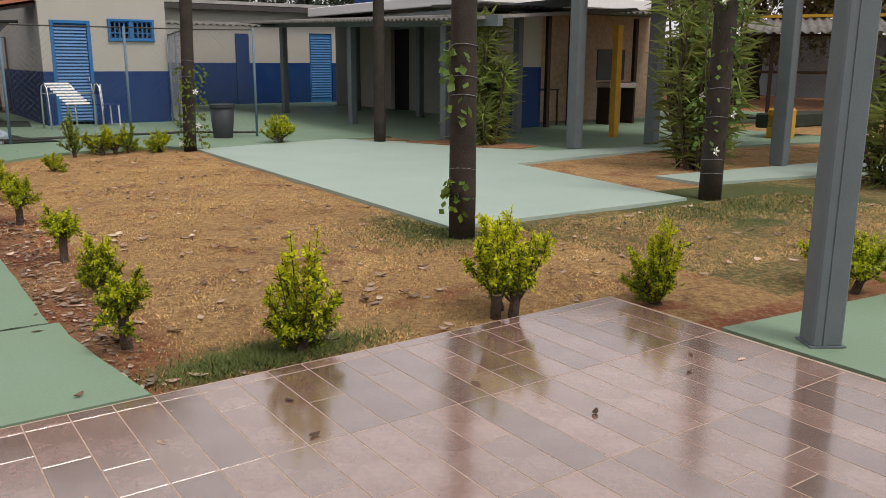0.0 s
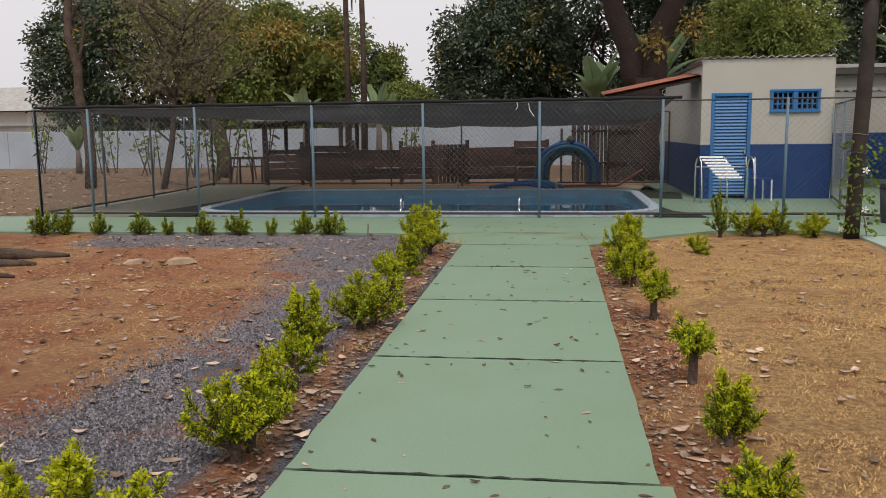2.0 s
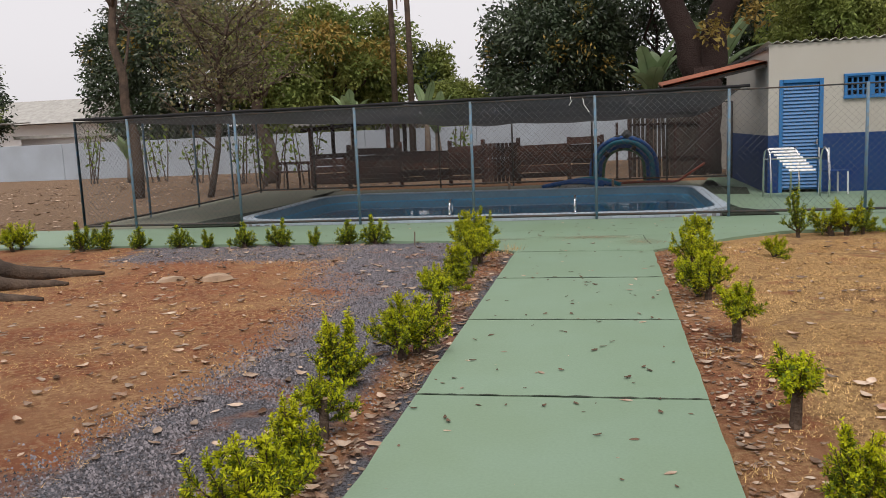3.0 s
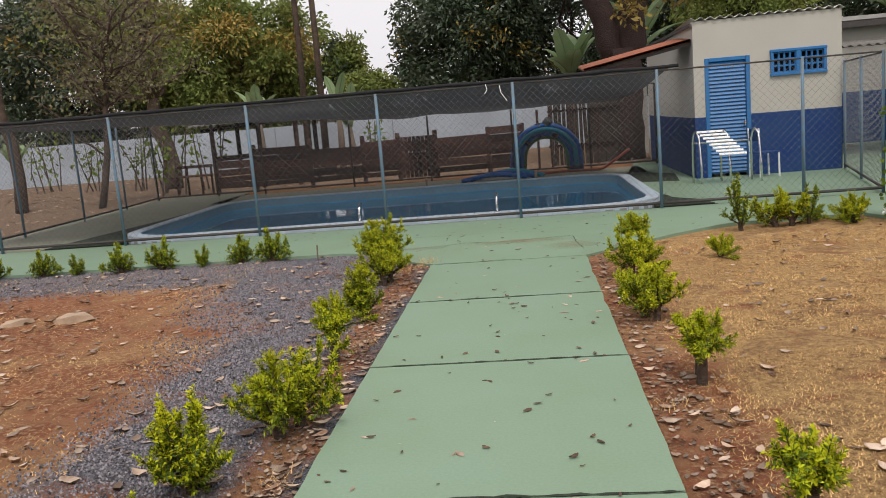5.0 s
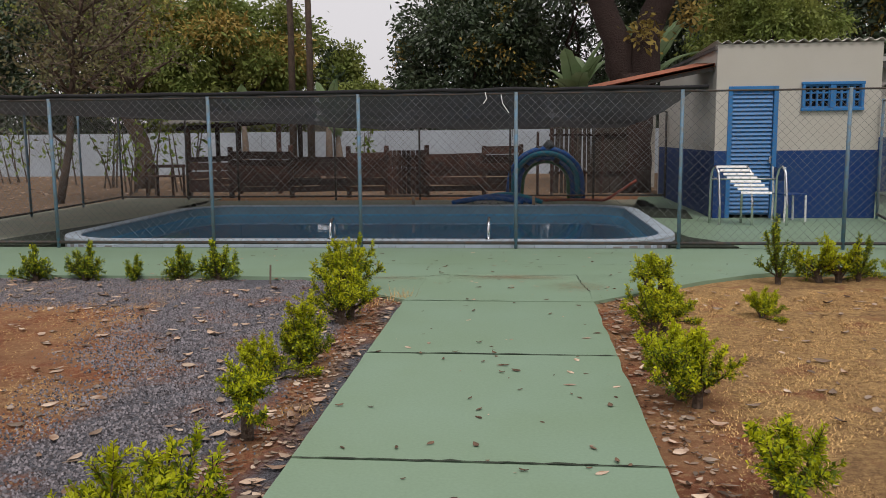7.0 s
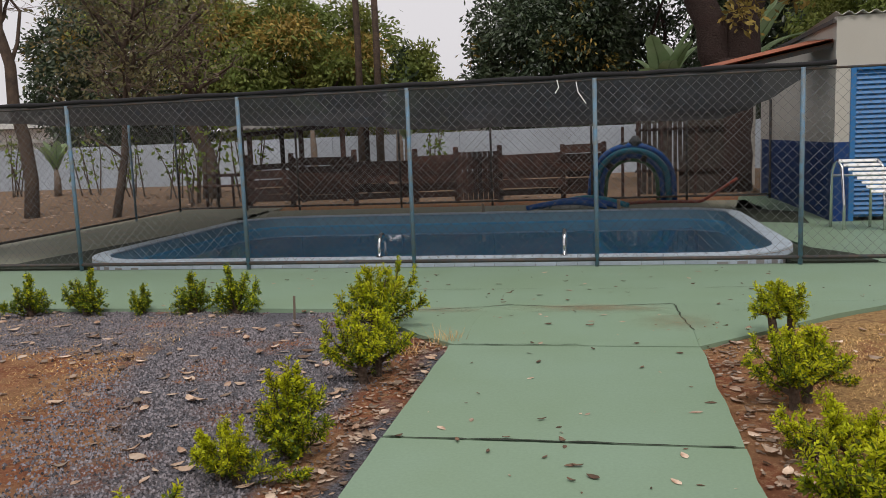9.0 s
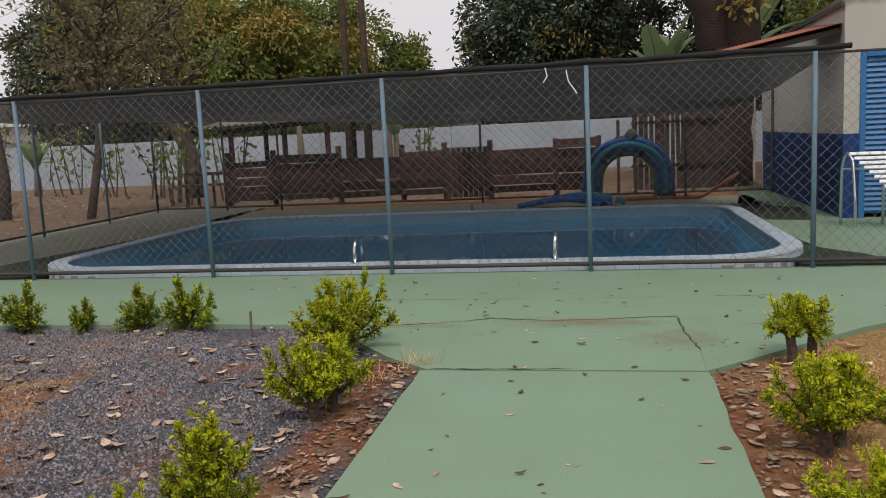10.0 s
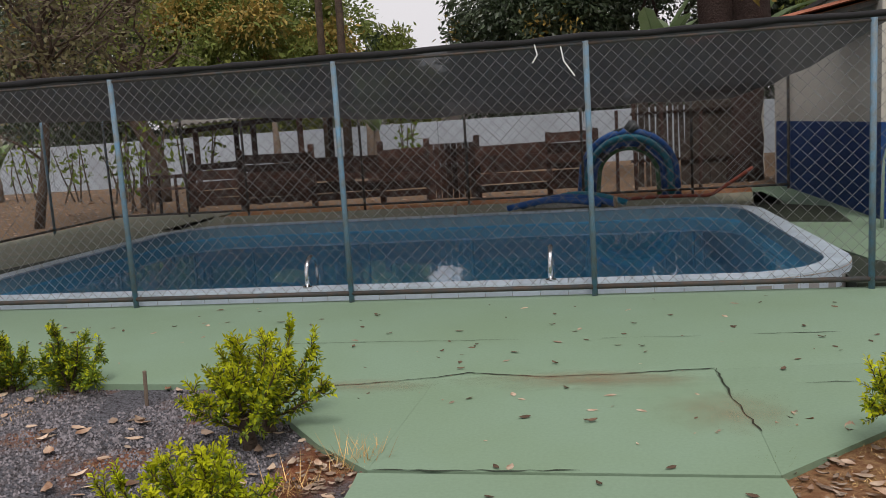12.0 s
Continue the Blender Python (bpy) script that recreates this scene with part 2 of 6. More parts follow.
_b.inputs["Strength"].default_value, _b.inputs["Distance"].default_value = 0.10, 0.02
_l.new(_c.outputs["Object"], _w.inputs["Vector"])
_l.new(_w.outputs["Fac"], _b.inputs["Height"])
_l.new(_b.outputs[0], _p.inputs["Normal"])


# ---- mesh helpers ----
class Geo:
    """Vertices and faces gathered for one mesh."""

    def __init__(self):
        self.v, self.f = [], []

    def add(self, v, f):
        k = len(self.v)
        self.v.extend([tuple(p) for p in v])
        self.f.extend([tuple(i + k for i in q) for q in f])
        return self

    def box(self, c, s, bev=0.0, rz=0.0, m=None):
        """Box with chamfered edges, centre c, size s."""
        h = [a / 2 for a in s]
        b = min(bev, min(h) * 0.45)
        t = (m if m else Matrix.Translation(c) @ Matrix.Rotation(rz, 4, "Z"))
        if m:
            t = m @ Matrix.Translation(c)
        if b <= 0:
            vs = [t @ Vector((x * h[0], y * h[1], z * h[2])) for x in (-1, 1) for y in (-1, 1) for z in (-1, 1)]
            return self.add(vs, [(0, 1, 3, 2), (4, 6, 7, 5), (0, 4, 5, 1), (2, 3, 7, 6), (0, 2, 6, 4), (1, 5, 7, 3)])
        vs, idx = [], {}
        for sx in (-1, 1):
            for sy in (-1, 1):
                for sz in (-1, 1):
                    for ax in range(3):
                        p = [sx * (h[0] - b), sy * (h[1] - b), sz * (h[2] - b)]
                        p[ax] = (sx, sy, sz)[ax] * h[ax]
                        idx[(sx, sy, sz, ax)] = len(vs)
                        vs.append(t @ Vector(p))
        fs = []
        for ax in range(3):
            o = [a for a in range(3) if a != ax]
            for s_ in (-1, 1):
                ring = []
                for p_, q_ in ((-1, -1), (1, -1), (1, 1), (-1, 1)):
                    k = [0, 0, 0]
                    k[ax], k[o[0]], k[o[1]] = s_, p_, q_
                    ring.append(idx[(*k, ax)])
                flip = (s_ < 0) ^ (ax == 1)
                fs.append(tuple(ring[::-1]) if flip else tuple(ring))
            for p_ in (-1, 1):
                for q_ in (-1, 1):
                    e = []
                    for r_ in (-1, 1):
                        k = [0, 0, 0]
                        k[ax], k[o[0]], k[o[1]] = r_, p_, q_
                        e.append((idx[(*k, o[0])], idx[(*k, o[1])]))
                    fs.append((e[0][0], e[1][0], e[1][1], e[0][1]))
        for sx in (-1, 1):
            for sy in (-1, 1):
                for sz in (-1, 1):
                    fs.append(tuple(idx[(sx, sy, sz, a)] for a in range(3)))
        return self.add(vs, fs)

    def tube(self, pts, radii, n=8, cap=True):
        """Tapered tube along points."""
        pts = [Vector(p) for p in pts]
        if not hasattr(radii, "__len__"):
            radii = [radii] * len(pts)
        vs, fs = [], []
        side = None
        for i, p in enumerate(pts):
            d = (pts[min(i + 1, len(pts) - 1)] - pts[max(i - 1, 0)]).normalized()
            if side is None:
                side = d.orthogonal().normalized()
            side = (side - d * side.dot(d)).normalized()
            up = d.cross(side)
            for k in range(n):
                a = 2 * math.pi * k / n
                vs.append(p + (side * math.cos(a) + up * math.sin(a)) * radii[i])
        for i in range(len(pts) - 1):
            for k in range(n):
                fs.append((i * n + k, i * n + (k + 1) % n, (i + 1) * n + (k + 1) % n, (i + 1) * n + k))
        if cap:
            fs.append(tuple(range(n))[::-1])
            fs.append(tuple((len(pts) - 1) * n + k for k in range(n)))
        return self.add(vs, fs)

    def sheet(self, o, u, v, lu, lv, pitch=0.177, amp=0.025, th=0.008, nv=2, sub=6):
        """Corrugated sheet: waves along u, straight along v."""
        o, u, v = Vector(o), Vector(u).normalized(), Vector(v).normalized()
        w = u.cross(v).normalized()
        nu = max(2, int(lu / pitch * sub))
        vs, fs = [], []
        for layer in (0, 1):
            for i in range(nu + 1):
                a = lu * i / nu
                z = amp * math.cos(2 * math.pi * a / pitch) + layer * th
                for j in range(nv):
                    vs.append(o + u * a + v * (lv * j / (nv - 1)) + w * z)
        half = (nu + 1) * nv
        for i in range(nu):
            for j in range(nv - 1):
                a = i * nv + j
                q = (a, a + nv, a + nv + 1, a + 1)
                fs.append(q[::-1])
                fs.append(tuple(x + half for x in q))
            a, b = i * nv, i * nv + nv - 1
            fs.append((a, a + nv, a + nv + half, a + half))
            fs.append((b, b + half, b + nv + half, b + nv))
        return self.add(vs, fs)

    def prism(self, outline, z0, z1):
        """Upright prism over an outline of (x, y), anticlockwise."""
        n = len(outline)
        vs = [(x, y, z0) for x, y in outline] + [(x, y, z1) for x, y in outline]
        fs = [tuple(range(n))[::-1], tuple(range(n, 2 * n))] + [(i, (i + 1) % n, n + (i + 1) % n, n + i) for i in range(n)]
        return self.add(vs, fs)

    def mesh(self, name, material, smooth=False):
        me = bpy.data.meshes.new(name)
        me.from_pydata(self.v, [], self.f)
        me.materials.append(material)
        if smooth:
            me.polygons.foreach_set("use_smooth", [True] * len(me.polygons))
        me.update()
        return me


def part(name, geo, material, parent=None, label="", smooth=False):
    """One mesh object from geometry, under a thing or part."""
    ob = new(name, geo.mesh(name, material, smooth) if isinstance(geo, Geo) else geo)
    if parent:
        ob.parent = parent
    return tagged(ob, label)


def thing(name, label, category, group="", kind="", at=None):
    """An empty at the base of a thing."""
    ob = new(name)
    if at:
        ob.matrix_basis = at
    return tagged(ob, label, category, group, kind)


def solid(name, geo, material, label, category, group="", kind="", smooth=False):
    """A thing of one mesh."""
    return tagged(part(name, geo, material, None, "", smooth), label, category, group, kind)


def leaf_quads(base, along, across, bend):
    """Arrays (n, 3): leaf start, length vector, half-width vector, drop of the middle. Two folded quads a leaf."""
    n = len(base)
    mid = base + along * 0.5 + bend
    v = np.stack([base, mid + across, base + along, mid - across], 1).reshape(-1, 3)
    k = np.arange(n)[:, None] * 4
    f = np.concatenate([k + np.array([0, 1, 2]), k + np.array([0, 2, 3])], 1).reshape(-1, 3)
    return v, f


def array_mesh(name, v, f, material):
    """Triangles from arrays."""
    me = bpy.data.meshes.new(name)
    me.vertices.add(len(v))
    me.vertices.foreach_set("co", np.asarray(v, dtype=np.float32).ravel())
    me.loops.add(len(f) * 3)
    me.loops.foreach_set("vertex_index", np.asarray(f, dtype=np.int32).ravel())
    me.polygons.add(len(f))
    me.polygons.foreach_set("loop_start", np.arange(0, len(f) * 3, 3, dtype=np.int32))
    me.materials.append(material)
    me.update(calc_edges=True)
    return me


def unit(a):
    return a / np.maximum(np.linalg.norm(a, axis=-1, keepdims=True), 1e-9)


# ---- ground: one sheet with the pool's pit left open ----
rng = np.random.default_rng(5)
PIT_X0, PIT_X1, PIT_Y0, PIT_Y1 = -7.45, 3.2, 16.12, 22.3


def axis(lo, hi, step, far, fixed):
    a = list(np.arange(lo, hi + 1e-6, step)) + list(fixed)
    d, x = step, hi
    while x < far:
        d *= 1.35
        x += d
        a.append(x)
    d, x = step, lo
    while x > -far:
        d *= 1.35
        x -= d
        a.append(x)
    return np.unique(np.round(a, 4))


def smooth_noise(x, y, s, seed=0.0):
    return np.array([noise.noise(Vector((a * s, b * s, seed))) for a, b in zip(x, y)])


gx, gy = axis(-9, 12, 0.12, 900, (PIT_X0, PIT_X1)), axis(3, 15.6, 0.12, 900, (PIT_Y0, PIT_Y1))
GX, GY = np.meshgrid(gx, gy, indexing="ij")
fx, fy = GX.ravel(), GY.ravel()
near = (fx > -10) & (fx < 14) & (fy > 0) & (fy < 17)
gz = np.full(len(fx), -0.035)
gz[near] += 0.018 * smooth_noise(fx[near], fy[near], 1.1) + 0.008 * smooth_noise(fx[near], fy[near], 5.0, 3.0)
gz = np.minimum(gz, -0.012)


def ground_z(x, y):
    """Height of the earth at points of the beds."""
    return np.minimum(-0.035 + 0.018 * smooth_noise(x, y, 1.1), -0.012)


def band(d, w):
    return np.clip(1 - np.abs(d) / w, 0, 1)


edge = -2.35 + 0.25 * np.sin(fy * 0.9) - 0.10 * (fy - 8) + 0.55 * np.clip(1 - np.abs(fy - 10.6) / 1.7, 0, 1)
gravel = np.clip((fx - (edge - 0.2)) / 0.6, 0, 1) * (fx < -0.6) * (fy > 2) * (fy < 14.2)
gravel = np.maximum(gravel, np.clip((fy - 12.1) / 0.7, 0, 1) * (fx < -0.6) * (fx > -6.5) * (fy < 14.2))
gravel = np.maximum(gravel, band(fy - 4.6, 1.6) * (fx < -0.6) * (fx > -6))
gravel *= 1 - 0.8 * band(fx + 0.95, 0.35)
lawn = ((fx > 0.9) & (fy > 3) & (fy < 14.6)).astype(float)
lawn *= np.clip((fx - 1.25) / 0.6, 0, 1)
far_off = ((fx < -9.2) | (fy > 25.0)).astype(float)
green = band(fx - 4.4, 0.8) * band(fy - 6.2, 1.6) + band(fx - 8.0, 1.6) * band(fy - 5.6, 1.2) + 0.7 * band(fy - 3.9, 0.45) * band(fx - 1.9, 0.9) + 0.5 * ((fx > 5) & (fy < 6.5) & (fy > 3))
keep = []
nx, ny = len(gx), len(gy)
for i in range(nx - 1):
    for j in range(ny - 1):
        cx, cy = (gx[i] + gx[i + 1]) / 2, (gy[j] + gy[j + 1]) / 2
        if not (PIT_X0 < cx < PIT_X1 and PIT_Y0 < cy < PIT_Y1):
            keep.append((i * ny + j, (i + 1) * ny + j, (i + 1) * ny + j + 1, i * ny + j + 1))
gme = bpy.data.meshes.new("ground")
gme.from_pydata(np.stack([fx, fy, gz], 1).tolist(), [], keep)
for nm, arr in (("gravel", gravel), ("lawn", lawn), ("green", np.clip(green, 0, 1)), ("outside", far_off)):
    at = gme.attributes.new(nm, "FLOAT", "POINT")
    at.data.foreach_set("value", np.asarray(arr, dtype=np.float32))


def ground_material():
    m = bpy.data.materials.new("earth_grass_and_gravel")
    m.use_nodes = True
    n, l = m.node_tree.nodes, m.node_tree.links
    p = n["Principled BSDF"]
    p.inputs["Roughness"].default_value = 0.95
    p.inputs["Specular IOR Level"].default_value = 0.2
    co = n.new("ShaderNodeTexCoord")

    def tex(scale, detail=6, rough=0.6):
        t = n.new("ShaderNodeTexNoise")
        t.inputs["Scale"].default_value, t.inputs["Detail"].default_value, t.inputs["Roughness"].default_value = scale, detail, rough
        l.new(co.outputs["Object"], t.inputs["Vector"])
        return t.outputs["Fac"]

    def mixc(fac, a, b):
        k = n.new("ShaderNodeMix")
        k.data_type = "RGBA"
        l.new(fac, k.inputs["Factor"])
        for s, v in (("A", a), ("B", b)):
            if isinstance(v, tuple):
                k.inputs[s].default_value = (*v, 1)
            else:
                l.new(v, k.inputs[s])
        return k.outputs["Result"]

    def step(v, lo, hi):
        r = n.new("ShaderNodeMapRange")
        r.inputs["From Min"].default_value, r.inputs["From Max"].default_value = lo, hi
        l.new(v, r.inputs["Value"])
        return r.outputs[0]

    def masked(name, noise_out, amount=0.5):
        a = n.new("ShaderNodeAttribute")
        a.attribute_name = name
        k = n.new("ShaderNodeMath")
        k.operation = "MULTIPLY_ADD"
        l.new(noise_out, k.inputs[0])
        k.inputs[1].default_value = amount
        l.new(a.outputs["Fac"], k.inputs[2])
        return step(k.outputs[0], 0.32 + amount * 0.5, 0.62 + amount * 0.5)

    big, medium, grain, fine = tex(0.9), tex(4), tex(22, 8, 0.75), tex(75, 6, 0.8)
    red = mixc(step(medium, 0.35, 0.65), (0.33, 0.125, 0.06), (0.225, 0.088, 0.047))
    red = mixc(step(grain, 0.50, 0.60), red, (0.43, 0.25, 0.13))
    straw = mixc(step(grain, 0.40, 0.60), (0.59, 0.38, 0.165), (0.33, 0.19, 0.085))
    straw = mixc(step(fine, 0.52, 0.66), straw, (0.12, 0.065, 0.03))
    straw = mixc(step(tex(1.3, 8, 0.7), 0.52, 0.62), straw, mixc(step(grain, 0.42, 0.58), (0.40, 0.235, 0.11), (0.19, 0.108, 0.055)))
    base = mixc(step(big, 0.47, 0.57), red, mixc(step(grain, 0.42, 0.58), (0.46, 0.27, 0.135), (0.29, 0.135, 0.065)))
    lawn_c = mixc(step(tex(2.2), 0.56, 0.65), straw, red)
    c = mixc(masked("lawn", medium), base, lawn_c)
    c = mixc(masked("green", grain, 0.9), c, (0.105, 0.125, 0.045))
    grav = mixc(step(fine, 0.44, 0.58), (0.21, 0.21, 0.235), (0.05, 0.046, 0.05))
    c = mixc(masked("outside", medium), c, mixc(step(grain, 0.42, 0.58), (0.30, 0.20, 0.125), (0.13, 0.082, 0.052)))
    grav = mixc(step(tex(1.6), 0.52, 0.66), grav, red)
    c = mixc(masked("gravel", medium), c, grav)
    l.new(c, p.inputs["Base Color"])
    add = n.new("ShaderNodeMath")
    add.operation = "ADD"
    l.new(grain, add.inputs[0])
    l.new(fine, add.inputs[1])
    b = n.new("ShaderNodeBump")
    b.inputs["Strength"].default_value, b.inputs["Distance"].default_value = 1.0, 0.025
    l.new(add.outputs[0], b.inputs["Height"])
    l.new(b.outputs[0], p.inputs["Normal"])
    return m


gme.materials.append(ground_material())
gme.polygons.foreach_set("use_smooth", [True] * len(gme.polygons))
gme.update()
tagged(new("ground", gme), "reddish earth with dry grass and gravel", "ground", kind="structure")

# ---- green walkways ----
paths = thing("pavement", "green painted concrete garden walkway", "walkway", kind="structure")
JOINTS = [3.66, 5.0, 6.94, 8.885, 10.76, 12.57]
for a, b in zip(JOINTS, JOINTS[1:]):
    g = Geo()
    x0, x1 = -0.69, 1.0 + (0.05 if a < 4 else 0)
    steps = 16
    left = [(x0 + 0.018 * noise.noise(Vector((0, a + (b - a) * k / steps * 3, 0))), a + 0.012 + (b - a - 0.024) * k / steps) for k in range(steps + 1)]
    right = [(x1 + (0.13 * max(0, 4.7 - y) / 1.04) + 0.022 * noise.noise(Vector((9, a + (b - a) * k / steps * 3, 0))), y) for k, (_, y) in enumerate(left)]
    g.prism(right + left[::-1], -0.12, 0.0)
    part("slab", g, GREEN, paths)
g = Geo().box((0.15, 8.2, -0.085), (1.5, 9.0, 0.13))
part("joint_bed", g, PIT, paths)


def apron(outline, z0=-0.12, z1=0.0, material=None):
    return part("slab", Geo().prism(outline, z0, z1), material or GREEN, paths)


apron([(-0.66, 12.585), (0.99, 12.585), (1.0, 13.04), (0.94, 13.54), (0.93, 13.985), (0.43, 13.9), (0.0, 13.86), (-0.43, 13.94), (-0.6, 13.87)])
apron([(-0.661, 12.585), (-0.601, 13.87), (-0.98, 13.765), (-1.4, 13.68), (-1.62, 13.64), (-1.25, 13.2), (-0.97, 12.86)])
apron([(0.991, 12.585), (1.27, 12.84), (1.5, 13.05), (2.1, 13.62), (2.75, 14.1), (3.0, 14.2), (0.931, 13.986), (0.941, 13.54), (1.001, 13.04)])
apron([(-10.2, 13.75), (-6.3, 13.78), (-2.6, 13.8), (-1.95, 13.78), (-1.62, 13.642), (-1.4, 13.682), (-0.98, 13.767), (-0.6, 13.872), (-0.43, 13.942), (0.0, 13.862), (0.43, 13.902), (0.93, 13.987), (3.0, 14.202), (4.5, 14.3), (4.7, 13.7), (8.7, 14.0), (8.7, 16.1), (-10.2, 16.1)])
apron([(-9.4, 16.11), (-7.4, 16.11), (-6.95, 19.0), (-6.62, 21.6), (-6.6, 22.29), (-6.99, 25.2), (-9.4, 25.2)], material=DECK)
apron([(3.18, 16.11), (8.7, 16.11), (8.7, 25.2), (3.1, 25.2), (2.62, 22.29), (2.6, 18.4), (2.75, 17.2)])
# flat dark patches on the deck, painted as the shadowed gap along the rim
for shaded in ([(-7.4, 16.2), (-6.2, 16.2), (-6.3, 21.6), (-6.62, 21.5), (-6.95, 19.0)], [(2.3, 16.2), (3.15, 16.2), (3.05, 16.75), (2.7, 17.3), (2.45, 18.2)], [(2.2, 21.6), (2.45, 20.2), (3.3, 19.9), (3.5, 21.6), (2.7, 22.5)]):
    part("gap_shade_patch", Geo().prism(shaded, -0.11, 0.007), PIT, paths, "dark patch painted as the shadowed gap beside the rim")
apron([(-6.99, 22.3), (3.09, 22.3), (3.09, 24.3), (-6.99, 24.3)], material=DECK)
apron([(8.71, 12.9), (22, 12.9), (22, 27.0), (8.71, 27.0)])
# pale outline follows the lit floor; darker green paints the shade under the roof
pale = [(4.45, 6.0), (7.5, 5.9), (7.9, 9.25), (9.6, 9.45), (11.3, 9.5), (11.3, 10.0), (9.5, 10.3), (9.0, 11.0), (8.3, 12.89), (7.6, 13.98), (4.75, 13.6)]
apron([(11.31, 9.5), (16, 8.6), (16, 12.89), (8.31, 12.89), (9.01, 11.0), (9.51, 10.31), (11.31, 10.01)])
part("soil_bed", Geo().prism([(8.25, 12.75), (8.75, 11.4), (9.15, 10.75), (9.75, 10.9), (9.6, 11.8), (9.0, 12.7)], -0.1, 0.02), SOIL, paths, "small red soil bed")
apron(pale, -0.12, 0.003, GREEN2)
apron([(8.6, 6.55), (15.5, 5.2), (15.5, 6.6), (8.6, 7.3)], -0.12, 0.002, GREEN2)
apron([(4.06, -6), (9, -6), (9, 2.5), (5.4, 2.72), (4.06, 2.86)], -0.12, -0.002)

# ---- pool ----
pit = Geo()
pit.box((-2.1, 19.2, -1.6), (10.9, 6.4, 0.1))
for cx, sx in ((-7.0, 1.2), (2.95, 0.8)):
    pit.box((cx, 19.2, -0.17), (sx, 6.3, 0.1))
for c, s in (((PIT_X0 - 0.05, 19.21, -0.33), (0.1, 6.3, 0.52)), ((PIT_X1 + 0.05, 19.21, -0.33), (0.1, 6.3, 0.52)), ((-1.95, PIT_Y0 - 0.05, -0.33), (10.2, 0.1, 0.52)), ((-1.95, PIT_Y1 + 0.05, -0.33), (10.2, 0.1, 0.52))):
    pit.box(c, s)


def rounded(x0, x1, y0, y1, r, n=9):
    out = []
    for cx, cy, a0 in ((x1 - r, y0 + r, -90), (x1 - r, y1 - r, 0), (x0 + r, y1 - r, 90), (x0 + r, y0 + r, 180)):
        for k in range(n):
            a = radians(a0 + 90 * k / (n - 1))
            out.append((cx + r * math.cos(a), cy + r * math.sin(a)))
    return out


pool = thing("swimming_pool", "blue lined swimming pool half full of murky water", "pool", kind="structure")
part("pit", pit, PIT, pool, "dark damp concrete pit")
PX0, PX1, PY0, PY1, PR = -6.35, 2.5, 16.14, 21.95, 1.05
RIM = 0.09


def ring_loft(levels, name, material, parent, smooth=False, closed_bottom=False):
    g = Geo()
    vs, fs = [], []
    n = 36
    for inset, z in levels:
        vs += [(x, y, z) for x, y in rounded(PX0 + inset, PX1 - inset, PY0 + inset, PY1 - inset, max(0.2, PR - inset))]
    for i in range(len(levels) - 1):
        for k in range(n):
            fs.append((i * n + k, i * n + (k + 1) % n, (i + 1) * n + (k + 1) % n, (i + 1) * n + k))
    if closed_bottom:
        fs.append(tuple((len(levels) - 1) * n + k for k in range(n)))
    return part(name, g.add(vs, fs), material, parent, "", smooth)


shell = ring_loft([(0.0, -0.57), (0.0, RIM - 0.075)], "outer_wall", GREYCEM, pool)
ring_loft([(0.20, RIM - 0.012), (0.23, RIM - 0.17)], "upper_band", POOLLT, pool, "pale blue upper band")
ring_loft([(0.231, RIM - 0.17), (0.24, RIM - 0.20), (0.32, RIM - 0.21), (0.36, RIM - 0.40), (0.46, RIM - 0.41), (0.52, -0.62), (0.66, -0.63), (0.75, -1.3)], "basin", POOL, pool, "blue stepped lining", closed_bottom=True)
wo = rounded(PX0 + 0.236, PX1 - 0.236, PY0 + 0.236, PY1 - 0.236, PR - 0.225)
WZ = -0.098
water = part("water", Geo().add([(x, y, WZ) for x, y in wo], [tuple(range(len(wo)))]), WATER, pool, "still dark teal water")
water.visible_shadow = False

# coping tiles, one by one round the rim
outline = rounded(PX0, PX1, PY0, PY1, PR, 25)
inner = rounded(PX0 + 0.22, PX1 - 0.22, PY0 + 0.22, PY1 - 0.22, PR - 0.22, 25)


def resample(poly, count):
    p = np.array(poly + [poly[0]])
    d = np.concatenate([[0], np.cumsum(np.linalg.norm(np.diff(p, axis=0), axis=1))])
    s = np.linspace(0, d[-1], count, endpoint=False)
    return np.stack([np.interp(s, d, p[:, 0]), np.interp(s, d, p[:, 1])], 1)


cnt = 120
out_pts = resample(outline, cnt)
cen = np.array([np.clip(out_pts[:, 0], PX0 + PR, PX1 - PR), np.clip(out_pts[:, 1], PY0 + PR, PY1 - PR)]).T
inw = unit(cen - out_pts)
in_pts = out_pts + inw * 0.22
for k in range(cnt):
    a, b = out_pts[k], out_pts[(k + 1) % cnt]
    c, d = in_pts[(k + 1) % cnt], in_pts[k]
    m_ = (a + b + c + d) / 4
    q = [tuple(m_ + (p - m_) * 0.975) for p in (a, b, c, d)]
    part("coping_tile", Geo().prism(q, RIM - 0.02, RIM), COPING, pool)
    o = [tuple(m_ + (p - m_) * 0.975 - inw[k] * 0.004) for p in (a, b)]
    i_ = [tuple(np.array(p) + inw[k] * 0.012) for p in o]
    part("rim_tile", Geo().prism([o[0], o[1], i_[1], i_[0]], RIM - 0.17, RIM - 0.024), COPING, pool)
part("rim_core", Geo().add([(x, y, RIM - 0.022) for x, y in outline] + [(x, y, RIM - 0.022) for x, y in inner], [(k, (k + 1) % 100, 100 + (k + 1) % 100, 100 + k) for k in range(100)]), GROUT, pool)


